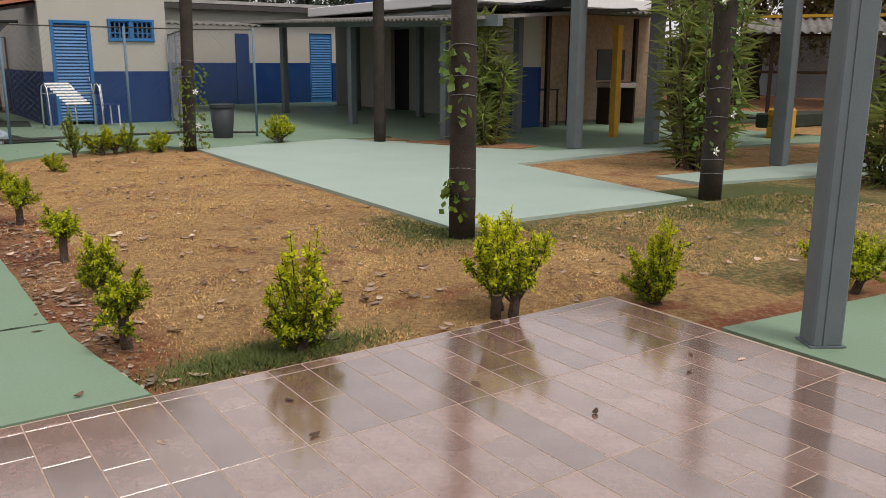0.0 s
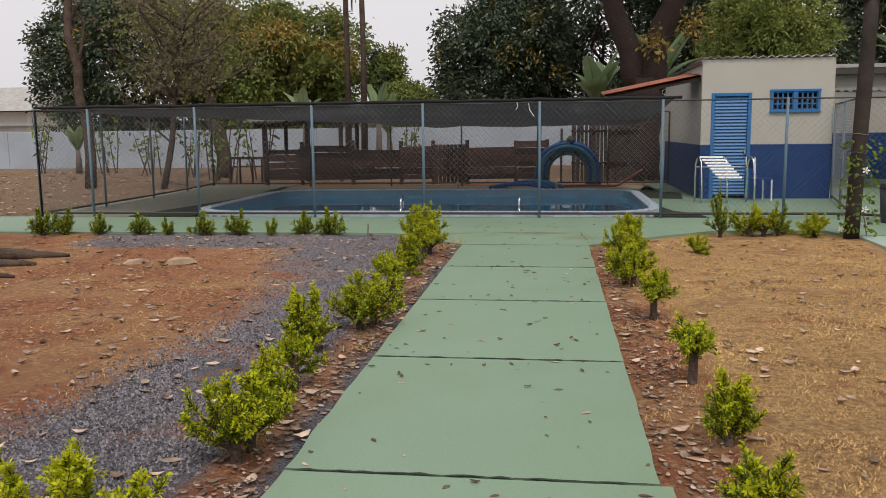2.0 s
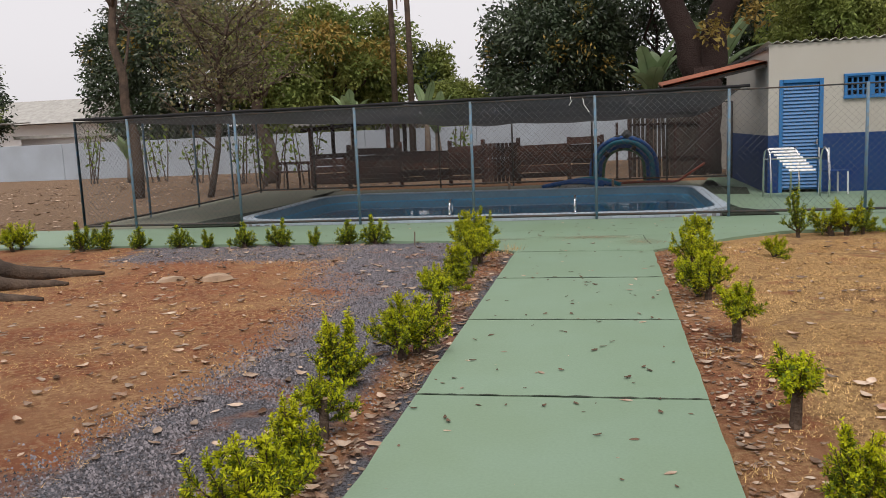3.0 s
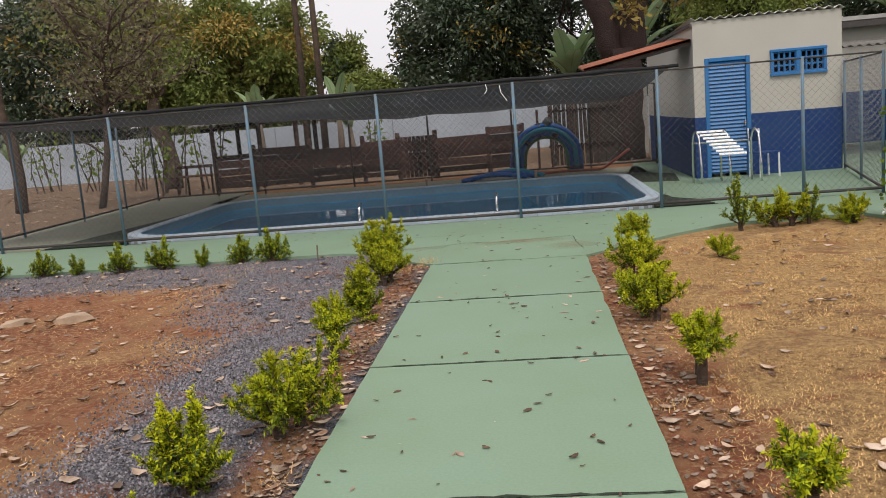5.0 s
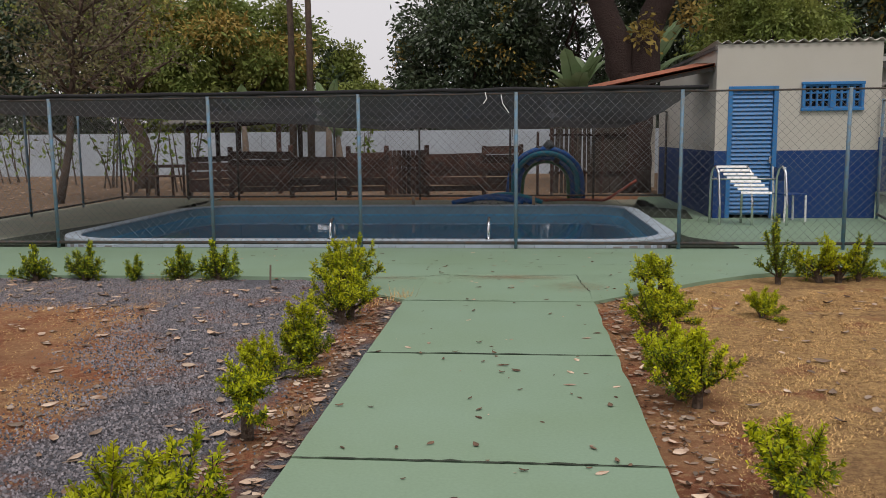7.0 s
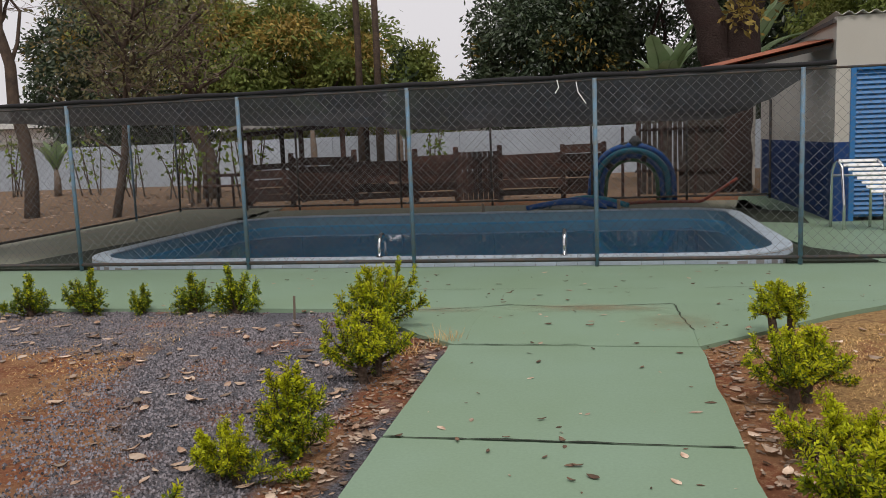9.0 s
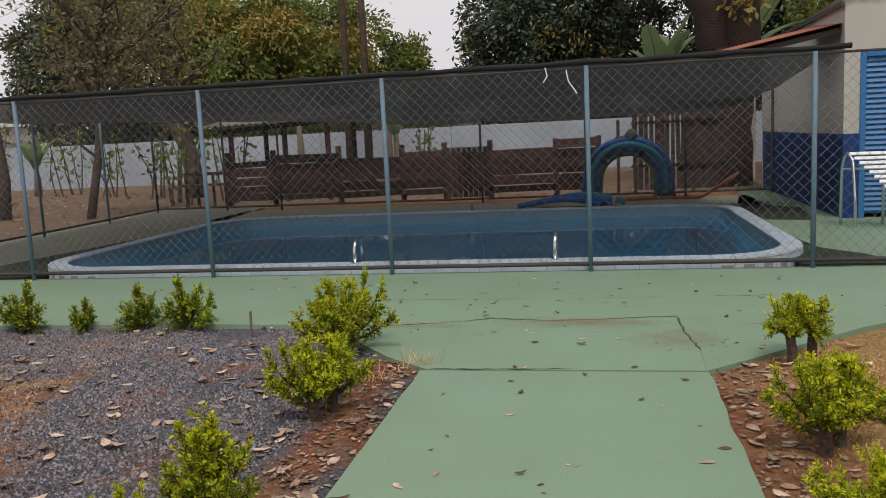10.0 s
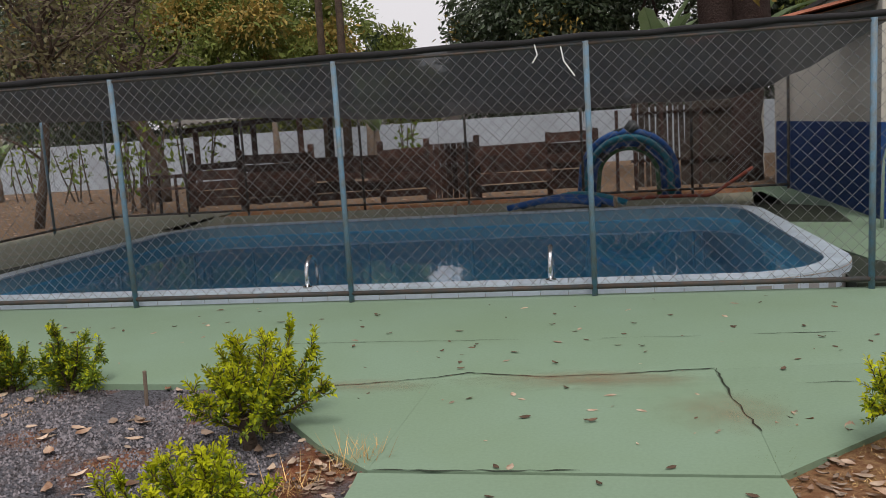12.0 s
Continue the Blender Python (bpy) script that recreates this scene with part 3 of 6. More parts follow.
def grab_rail(name, x, y, h, label, turn=0):
    r = thing(name, label, "pool ladder", "pool ladder rails", at=pose(x, y, RIM - 0.01, rz=turn))
    pts = [(0, 0, 0)] + [(0, 0, h * 0.55)] + [(0, 0.14 - 0.14 * math.cos(a), h * 0.55 + 0.16 * math.sin(a)) for a in np.linspace(0.3, 2.85, 9)] + [(0, 0.29, h * 0.3), (0, 0.30, -0.38)]
    part("rail", Geo().tube(pts, 0.02, 10), STEEL, r, smooth=True)
    part("flange", Geo().tube([(0, 0, 0.0), (0, 0, 0.025)], 0.045, 12), STEEL, r)
    return r


r1 = grab_rail("pool_ladder_rail", -2.2, 16.24, 0.20, "curved polished steel pool ladder rail on the rim")
r2 = grab_rail("pool_ladder_rail", -0.07, 16.24, 0.22, "curved polished steel pool ladder rail on the rim")
for x in (-1.8, 0.6):
    t_ = thing("pool_nozzle", "short pale pipe standing on the far pool rim", "pipe", "rim pipes", at=pose(x, 21.85, RIM - 0.004))
    part("pipe", Geo().tube([(0, 0, 0), (0, 0, 0.13), (0, -0.06, 0.16)], 0.03, 10), PALEWOOD, t_, smooth=True)

# ---- patio ----
patio = thing("floor", "glossy brown ceramic plank tiles on a raised patio", "tile floor", kind="structure")
part("base", Geo().box((-0.025, -0.88, -0.07), (8.06, 9.05, 0.141)), GROUT, patio)
tiles_rng = random.Random(3)
tile_meshes = {}


def tile(x, y, w, h):
    key = (round(w, 3), round(h, 3))
    if key not in tile_meshes:
        tile_meshes[key] = Geo().box((0, 0, -0.004), (w - 0.006, h - 0.006, 0.012), 0.0006).mesh("tile", TILE)
    ob = new("tile", tile_meshes[key])
    ob.location, ob.parent = (x + w / 2, y + h / 2, 0), patio


ROWS_Y = [3.548 - 0.727 * k for k in range(8)]
far_tiles = Geo()
for r_, y1 in enumerate(ROWS_Y[:-1]):
    for c_ in range(45):
        x = 3.985 - 0.1753 * (c_ + 1)
        cut = tiles_rng.choice([0, 0, 0, 0.36, 0.24, 0.5])
        pieces = ((y1 - cut, cut), (y1 - 0.727, 0.727 - cut)) if cut else ((y1 - 0.727, 0.727),)
        for y0, h_ in pieces:
            if x > -0.7 and r_ < 6:
                tile(x, y0, 0.1753, h_)
            else:
                far_tiles.box((x + 0.0877, y0 + h_ / 2, -0.004), (0.1693, h_ - 0.006, 0.012), 0.0006)
tagged(part("tile_field", far_tiles, TILE, patio, "brown plank tiles by the house wall"), kind="stuff")
for c_ in range(46):
    tile(3.985 - 0.1753 * (c_ + 1), 3.551, 0.1753, 0.085)


# hairline cracks in the paving, dark and ragged
def crack(pts, w, seed):
    r = random.Random(seed)
    out = []
    for (x0, y0), (x1, y1) in zip(pts, pts[1:]):
        n = max(2, int(math.hypot(x1 - x0, y1 - y0) / 0.05))
        out += [(x0 + (x1 - x0) * k / n, y0 + (y1 - y0) * k / n) for k in range(n)]
    out.append(pts[-1])
    vs = []
    for k, (x, y) in enumerate(out):
        h = w * r.uniform(0.25, 1.0) * (0.2 if k in (0, len(out) - 1) else 1)
        d = Vector((out[min(k + 1, len(out) - 1)][0] - out[max(k - 1, 0)][0], out[min(k + 1, len(out) - 1)][1] - out[max(k - 1, 0)][1], 0)).normalized()
        j = r.uniform(-0.008, 0.008)
        vs += [(x - d.y * (j + h), y + d.x * (j + h), 0.004), (x - d.y * (j - h), y + d.x * (j - h), 0.004)]
    part("crack", Geo().add(vs, [(2 * k, 2 * k + 1, 2 * k + 3, 2 * k + 2) for k in range(len(out) - 1)]), PIT, paths, "dark ragged crack")


crack([(-1.5, 13.66), (-0.98, 13.77), (-0.61, 13.875), (-0.43, 13.955), (0.0, 13.865), (0.43, 13.91), (0.94, 14.0)], 0.008, 1)
crack([(0.94, 14.0), (0.95, 13.54), (1.0, 13.04)], 0.007, 2)
crack([(1.25, 14.72), (1.44, 14.74), (1.79, 14.74)], 0.006, 3)
crack([(1.34, 13.73), (1.6, 13.75)], 0.005, 4)
crack([(-0.64, 12.58), (0.23, 12.6)], 0.006, 5)
crack([(-2.1, 14.66), (-1.48, 14.68), (-0.2, 14.69)], 0.004, 6)
crack([(0.3, 14.69), (0.95, 14.70)], 0.003, 7)
for k, y in enumerate(JOINTS[1:-1]):
    crack([(-0.68, y), (0.15, y + 0.004), (0.99, y - 0.003)], 0.012, 10 + k)

for k, (x, y, sx, sy) in enumerate(((0.25, 13.8, 1.1, 0.32), (-1.0, 13.72, 0.7, 0.22), (0.9, 13.3, 0.5, 0.5), (0.3, 13.82, 0.8, 0.2))):
    st = part("dirt_stain", Geo().add([(-1, -1, 0), (1, -1, 0), (1, 1, 0), (-1, 1, 0)], [(0, 1, 2, 3)]), DIRT, paths, "faint red dirt stain")
    st.matrix_basis = Matrix.Translation((x, y, 0.0055 + 0.0006 * k)) @ Matrix.Diagonal((sx, sy, 1, 1))

# ---- veranda pillar and roof over the patio ----
veranda = thing("veranda_post", "grey painted steel box pillar beside the tiled patio", "pillar", at=pose(4.27, 2.4, 0, rz=-32))
part("column", Geo().box((0, 0, 1.45), (0.165, 0.15, 2.9), 0.012), GREYCOL, veranda)
part("seam", Geo().box((-0.02, -0.077, 1.45), (0.012, 0.006, 2.88)), GREYCOL, veranda)
part("base_plate", Geo().box((0, 0, 0.004), (0.19, 0.17, 0.008)), GREYCOL, veranda)
tagged(part("veranda_roof", Geo().box((0, -4.0, 2.96), (9.4, 3.2, 0.12)), FIBROLT), "flat roof over the patio", "roof", kind="structure")
tagged(part("wall_south", Geo().box((0, -5.4, 1.45), (9.4, 0.2, 2.9)), CREAM), "cream wall behind the patio", "wall", kind="structure")


# ---- chain-link fence ----
def mesh_panel(length, height, pitch=0.105, r=0.0021):
    """Diamond wire mesh in the xz plane."""
    g = Geo()
    for sgn in (1, -1):
        k = -int(height / pitch) - 1
        while k * pitch < length + height:
            x0 = k * pitch if sgn > 0 else k * pitch
            a, b = (x0, 0.0), (x0 + height, height)
            lo = max(0.0, -a[0]) if a[0] < 0 else 0.0
            hi = min(height, length - a[0])
            if hi - lo > 0.03:
                p, q = (a[0] + lo, lo), (a[0] + hi, hi)
                if sgn < 0:
                    p, q = (length - p[0], p[1]), (length - q[0], q[1])
                g.tube([(p[0], 0.002 * sgn, p[1]), (q[0], 0.002 * sgn, q[1])], r, 4, False)
            k += 1
    return g


def post_geo(h=2.0, r=0.024):
    return Geo().tube([(0, 0, -0.05), (0, 0, h)], r, 10)


POST = post_geo().mesh("post", SKYBLUE, True)
FARPOST = post_geo(1.95).mesh("post", RUST, True)
panel_cache = {}


def fence(name, label, pts, h=1.98, post=POST, bottom=True, wire=True, z_bottom=0.05):
    f = thing(name, label, "fence")
    for (x0, y0), (x1, y1) in zip(pts, pts[1:]):
        ln = round(math.hypot(x1 - x0, y1 - y0), 2)
        if ln not in panel_cache:
            panel_cache[ln] = mesh_panel(ln, h - z_bottom).mesh("wire_mesh", WIRE, True)
        w = part("wire_mesh", panel_cache[ln], None, f, "galvanised diamond wire mesh")
        w.matrix_basis = pose(x0, y0, z_bottom, rz=math.degrees(math.atan2(y1 - y0, x1 - x0)))
        part("top_rail", Geo().tube([(x0, y0, h), (x1, y1, h)], 0.012, 8), RUST, f, smooth=True)
        if bottom:
            part("bottom_rail", Geo().tube([(x0, y0, 0.075), (x1, y1, 0.075)], 0.021, 8), RUST, f, smooth=True)
    for x, y in pts:
        p = part("post", post, None, f)
        p.matrix_basis = pose(x, y, 0, rz=(x * 37) % 90)
    return f


FX = [-9.05, -8.0, -5.93, -3.74, -1.74, 0.29, 2.352, 4.36, 5.45]
fence("chain_link_fence", "chain-link fence with worn blue posts along the pool", [(x, 16.03) for x in FX])
fence("chain_link_fence", "chain-link fence with posts and a low rusty rail", [(-9.05, 16.03), (-8.98, 18.2), (-9.0, 20.4), (-9.1, 22.5), (-9.25, 24.6)])
fence("chain_link_fence", "far chain-link fence with dark posts behind the pool", [(-9.25, 24.6), (-7.6, 24.6), (-6.35, 24.6), (-4.0, 24.6), (-2.0, 24.6), (0.1, 24.6), (2.0, 24.6), (3.6, 24.6)], 1.95, FARPOST)
gate = fence("open_fence_gate", "blue chain-link gate standing open beside the pole", [(5.5, 15.95), (6.5, 15.3)], 1.97, POST)
gate["category"] = "gate"
fence("chain_link_fence", "chain-link fence joining the pool yard to the hut", [(5.45, 16.03), (5.9, 18.0), (6.35, 19.95)], 1.97, POST)

# shade net stretched over the pool
NX, NY = 60, 40
nv, nf = [], []
for i in range(NX + 1):
    for j in range(NY + 1):
        u, v = i / NX, j / NY
        x, y = -9.05 + u * 11.62, 16.04 + v * 8.5
        back = 2.03 - 0.42 * min(1, max(0, (u - 0.05) / 0.5))
        z = 2.04 * (1 - v) + back * v - 0.10 * math.sin(math.pi * v) + 0.035 * noise.noise(Vector((x * 0.9, y * 0.9, 0))) * min(1, 6 * v) + 0.05 * noise.noise(Vector((x * 1.3, 0, 4))) * v
        nv.append((x, y, z))
for i in range(NX):
    for j in range(NY):
        a = i * (NY + 1) + j
        nf.append((a, a + NY + 1, a + NY + 2, a + 1))
net = thing("shade_net", "black shade net stretched over the pool, sagging", "shade net")
part("cloth", Geo().add(nv, nf), NET, net, smooth=True)
pts = [(x, 16.03, 2.03 + 0.015 * noise.noise(Vector((x * 2, 0, 0)))) for x in np.linspace(-9.05, 2.66, 50)]
part("hem", Geo().tube(pts, [0.026 + 0.014 * noise.noise(Vector((p[0] * 3, 5, 0))) for p in pts], 8), DARK, net, "rolled black hem", True)
part("loose_cord", Geo().tube([(-0.1, 15.99, 2.0), (-0.08, 15.98, 1.92), (-0.12, 15.98, 1.86)], 0.006, 5), WHITE, net)
part("loose_cord", Geo().tube([(0.1, 15.99, 1.97), (0.12, 15.98, 1.86), (0.2, 15.98, 1.74)], 0.006, 5), WHITE, net)

# ---- hut ----
hut = thing("pool_hut", "small cream and blue pool hut with wavy roof edge", "hut")
HX0, HX1, HY0, HY1, HZ = 3.65, 6.33, 20.02, 25.8, 2.94
BANDZ = 1.155


def wall_with_holes(x0, x1, y, th, z0, z1, holes, name, material, parent):
    """Wall along x, one shell with openings (x0, x1, z0, z1)."""
    xs = sorted({x0, x1, *[h[0] for h in holes], *[h[1] for h in holes]})
    zs = sorted({z0, z1, *[min(max(z, z0), z1) for h in holes for z in h[2:]]})
    nz = len(zs)
    vs = [(x, y + k * th, z) for k in (0, 1) for x in xs for z in zs]
    half = len(xs) * nz

    def full(i, j):
        if not (0 <= i < len(xs) - 1 and 0 <= j < nz - 1):
            return False
        cx, cz = (xs[i] + xs[i + 1]) / 2, (zs[j] + zs[j + 1]) / 2
        return not any(h[0] < cx < h[1] and h[2] < cz < h[3] for h in holes)

    fs = []
    for i in range(len(xs) - 1):
        for j in range(nz - 1):
            if not full(i, j):
                continue
            a, b, c, d = i * nz + j, (i + 1) * nz + j, (i + 1) * nz + j + 1, i * nz + j + 1
            fs += [(a, b, c, d), (a + half, d + half, c + half, b + half)]
            for ok, p, q in ((full(i, j - 1), a, b), (full(i + 1, j), b, c), (full(i, j + 1), c, d), (full(i - 1, j), d, a)):
                if not ok:
                    fs.append((q, p, p + half, q + half))
    return part(name, Geo().add(vs, fs), material, parent)


DOOR = (3.86, 4.67, 0.0, 2.24)
WIN = (5.06, 6.04, 1.82, 2.29)
wall_with_holes(HX0, HX1, HY0, 0.14, BANDZ, HZ, [DOOR, WIN], "wall", CREAM, hut)
wall_with_holes(HX0, HX1, HY0 - 0.003, 0.146, 0.0, BANDZ, [DOOR], "dado", NAVY, hut)
part("side_wall", Geo().add([(HX0, HY0 + 0.143, BANDZ), (HX0, HY1, BANDZ), (HX0, HY1, 2.72), (HX0, HY0 + 0.143, HZ - 0.02), (HX0 + 0.14, HY0 + 0.143, BANDZ), (HX0 + 0.14, HY1, BANDZ), (HX0 + 0.14, HY1, 2.72), (HX0 + 0.14, HY0 + 0.143, HZ - 0.02)], [(0, 3, 2, 1), (4, 5, 6, 7), (0, 1, 5, 4), (3, 7, 6, 2), (1, 2, 6, 5), (0, 4, 7, 3)]), CREAM, hut)
part("side_dado", Geo().box((HX0 + 0.07, (HY0 + HY1) / 2 + 0.07, BANDZ / 2), (0.146, HY1 - HY0 - 0.15, BANDZ)), NAVY, hut)
part("side_wall", Geo().box((HX1 - 0.07, (HY0 + HY1) / 2 + 0.07, 1.36), (0.14, HY1 - HY0 - 0.15, 2.7)), CREAM, hut)
part("back_wall", Geo().box(((HX0 + HX1) / 2, HY1 + 0.07, 1.34), (HX1 - HX0, 0.14, 2.68)), CREAM, hut)
part("roof", Geo().sheet((HX0 - 0.03, HY0 - 0.05, HZ + 0.03), (1, 0, 0), (0, 1, -0.038), HX1 - HX0 + 0.06, HY1 - HY0 + 0.3, 0.177, 0.026), CREAM, hut, "pale corrugated sheet roof", True)
part("barge_board", Geo().box((HX0 - 0.05, 22.9, 2.87), (0.03, 5.9, 0.06), m=None), RUST, hut, "dark roof edge board")
hut_door = part("door", Geo().box(((DOOR[0] + DOOR[1]) / 2, HY0 + 0.06, 1.13), (DOOR[1] - DOOR[0] - 0.1, 0.03, 2.14)), BLUE, hut, "blue louvred metal door, closed")
for x in (DOOR[0] + 0.03, DOOR[1] - 0.03):
    part("frame", Geo().box((x, HY0 + 0.03, 1.12), (0.075, 0.1, 2.24), 0.006), BLUE, hut_door)
part("frame", Geo().box(((DOOR[0] + DOOR[1]) / 2, HY0 + 0.03, 2.205), (DOOR[1] - DOOR[0] - 0.14, 0.1, 0.07), 0.006), BLUE, hut_door)
for k in range(30):
    part("slat", Geo().box((0, 0, 0), (DOOR[1] - DOOR[0] - 0.15, 0.012, 0.062), 0.003, m=pose((DOOR[0] + DOOR[1]) / 2, HY0 + 0.03, 0.12 + k * 0.0695, rx=-28)), BLUE, hut_door)
part("handle", Geo().box((DOOR[1] - 0.1, HY0 - 0.015, 1.0), (0.03, 0.05, 0.11), 0.008), STEEL, hut_door, "small steel handle")
# dark panel behind the bars, painted as the unlit inside of the hut
win = part("window", Geo().box((5.55, HY0 + 0.12, 2.055), (0.96, 0.01, 0.45)), DARK, hut, "blue gridded ventilation window")
for c, s in (((5.55, HY0, 2.272), (1.02, 0.1, 0.05)), ((5.55, HY0, 1.838), (1.02, 0.1, 0.05)), ((5.075, HY0, 2.055), (0.05, 0.1, 0.38)), ((6.025, HY0, 2.055), (0.05, 0.1, 0.38)), ((5.55, HY0, 2.055), (0.09, 0.09, 0.38))):
    part("frame", Geo().box(c, s, 0.006), BLUE, win)
for side in (5.10, 5.595):
    for k in range(5):
        part("bar", Geo().box((side + 0.405 * k / 4, HY0 + 0.01, 2.055), (0.032, 0.05, 0.38), 0.004), BLUE, win)
    for k in range(4):
        part("bar", Geo().box((side + 0.2025, HY0 + 0.012, 1.875 + 0.36 * k / 3), (0.40, 0.046, 0.030), 0.004), BLUE, win)
lean = thing("lean_to_roof", "terracotta coloured sheet lean-to roof against the hut", "roof")
part("sheet", Geo().sheet((3.64, 20.12, 2.58), (0, 1, 0.085), (-1, 0, -0.19), 1.5, 2.05, 0.2, 0.012, 0.05, 2, 4), TERRA, lean, smooth=True)
part("rafter", Geo().box((0, 0, 0), (2.1, 0.05, 0.07), m=pose(2.6, 20.2, 2.36, ry=-10.8)), RUST, lean)

# ---- chairs, loungers and bin by the hut ----
lounger = thing("sun_lounger", "white slatted lounger tipped up on a steel frame", "sun lounger", at=pose(3.75, 19.1, 0, rz=-8))
for k in range(8):
    part("slat", Geo().box((0, 0, 0), (0.46, 0.02, 0.045), 0.006, m=pose(-0.03 + 0.05 * k, -0.02 - 0.05 * k, 0.92 - 0.056 * k, rx=-35)), WHITE, lounger)
for x in (-0.33, 0.16, 0.68):
    pts = [(x, 0.15, 0.0), (x, 0.12, 0.75), (x + 0.02, 0.06, 0.88), (x + 0.06, 0.0, 0.93), (x + 0.10, -0.08, 0.84), (x + 0.13, -0.16, 0.35), (x + 0.13, -0.18, 0.0)]
    part("frame", Geo().tube(pts, 0.02, 8), STEEL, lounger, smooth=True)
part("crossbar", Geo().tube([(-0.33, 0.12, 0.72), (0.68, 0.12, 0.72)], 0.016, 8), STEEL, lounger, smooth=True)
chair = thing("metal_chair", "dark blue metal chair with a thin tube frame", "chair", at=pose(4.78, 19.55, 0, rz=15))
part("seat", Geo().box((0, 0, 0.45), (0.40, 0.40, 0.025), 0.01), NAVY, chair)
part("backrest", Geo().box((-0.19, 0, 0.78), (0.02, 0.38, 0.22), 0.008), NAVY, chair)
for x in (-0.19, 0.19):
    for y in (-0.18, 0.18):
        part("leg", Geo().tube([(x, y, 0), (x * 0.95, y, 0.45), (x * 0.95 - (0.03 if x < 0 else 0), y, 0.9 if x < 0 else 0.46)], 0.017, 8), WHITE, chair)
bin_ = thing("waste_bin", "dark grey plastic waste bin beside the gate", "bin", at=pose(5.85, 15.35, 0))
part("body", Geo().tube([(0, 0, 0), (0, 0, 0.02), (0, 0, 0.58)], [0.17, 0.18, 0.225], 20), BIN, bin_, smooth=True)
part("rim", Geo().tube([(0, 0, 0.56), (0, 0, 0.62)], [0.24, 0.24], 20), BIN, bin_)

# ---- wooden poles in the lawn ----
def wood_pole(x, y, h, r, label, lean_=(0, 0), wires=()):
    t = thing("wooden_pole", label, "pole", "garden poles", at=pose(x, y, -0.04))
    pts = [(lean_[0] * k / 8 * h, lean_[1] * k / 8 * h, h * k / 8) for k in range(9)]
    part("shaft", Geo().tube(pts, [r * (1.06 - 0.12 * k / 8) + 0.006 * noise.noise(Vector((k * 3.1, x, y))) for k in range(9)], 14), POSTWOOD, t, smooth=True)
    for z in wires:
        ring = [(lean_[0] * z + (r + 0.006) * math.cos(a), lean_[1] * z + (r + 0.006) * math.sin(a), z + 0.01 * math.sin(a * 2)) for a in np.linspace(0, 6.4, 15)]
        part("wire_ring", Geo().tube(ring, 0.004, 4), WIRE, t)
    return t


wood_pole(4.66, 13.66, 3.22, 0.10, "dark round wooden pole at the lawn corner", (0.03, 0), (0.9, 1.2, 1.45))
wood_pole(4.38, 5.74, 3.4, 0.105, "dark round wooden pole wound with vine", (0, 0), (0.35, 0.6, 1.2, 1.35, 1.6))
wood_pole(7.95, 13.15, 3.4, 0.10, "dark round wooden pole by the covered walk")
wood_pole(7.80, 5.84, 3.4, 0.115, "dark leaning wooden pole with wire and creeper", (0.02, 0), (0.3, 0.45, 0.9, 1.2))
beam = thing("pergola_beam", "dark round pergola beam across the poles", "beam")
part("shaft", Geo().tube([(4.55, 13.66, 3.27), (6.3, 13.4, 3.38), (8.1, 13.15, 3.42)], 0.10, 12), POSTWOOD, beam, smooth=True)

# ---- pen of weathered planks with a shed ----
pen = thing("plank_pen", "low pen of weathered brown planks", "wooden fence")
prng = random.Random(11)
PENX = [-8.0, -6.9, -5.35, -3.9, -2.95, -1.95, -0.55, 0.35]
for x in PENX:
    part("post", Geo().box((x, 25.66, 0.60), (0.11, 0.10, 1.25 + prng.uniform(-0.05, 0.1)), 0.01), PLANK, pen)
for k, (a, b) in enumerate(zip(PENX, PENX[1:])):
    if k == 4:
        for j in range(8):
            part("plank", Geo().box((a + 0.1 + j * (b - a - 0.15) / 7.4, 25.58, 0.58), (0.10, 0.025, 1.08), 0.004), PLANK, pen)
        for z in (0.25, 0.95):
            part("plank", Geo().box(((a + b) / 2, 25.61, z), (b - a - 0.05, 0.025, 0.1), 0.004), PLANK, pen)
    else:
        z = 0.12
        while z < (1.02 if k != 2 else 0.98):
            hgt = prng.uniform(0.12, 0.2)
            if not (k in (5, 6) and 0.3 < z < 0.55) and not (k == 2 and prng.random() < 0.2):
                part("plank", Geo().box((0, 0, 0), (b - a + 0.06, 0.028, hgt), 0.004, m=pose((a + b) / 2, 25.59 - 0.004 * k, z + hgt / 2, ry=prng.uniform(-1.6, 1.6))), PLANK, pen)
            z += hgt + prng.uniform(0.004, 0.025)
for a, b in zip(PENX, PENX[1:]):
    for z in (0.2, 0.45, 0.72):
        part("plank", Geo().box((0, 0, 0), (b - a + 0.05, 0.028, 0.22), 0.004, m=pose((a + b) / 2, 28.6, z, ry=prng.uniform(-2, 2))), PLANK, pen)
shed = thing("animal_shed", "rough wooden shed with grey corrugated roof in the pen", "shed")
for x, y, h in ((-8.6, 27.2, 1.75), (-6.1, 27.2, 1.9), (-8.6, 29.4, 2.1), (-6.1, 29.4, 2.15), (-7.2, 27.2, 1.8)):
    part("post", Geo().tube([(x, y, -0.04), (x, y, h)], 0.07, 8), PLANK, shed)
part("beam", Geo().tube([(-8.9, 27.2, 1.72), (-5.6, 27.2, 1.92)], 0.06, 8), PLANK, shed)
part("beam", Geo().tube([(-8.9, 29.4, 2.06), (-5.6, 29.4, 2.18)], 0.06, 8), PLANK, shed)
part("roof", Geo().sheet((-9.1, 26.7, 1.84), (1, 0, 0.035), (0, 1, 0.12), 3.7, 3.1, 0.177, 0.028), FIBRO, shed, "dark weathered corrugated sheets", True)
bench = thing("slatted_bench", "rough wooden bench beside the pen", "bench", at=pose(-8.8, 25.9, -0.04))
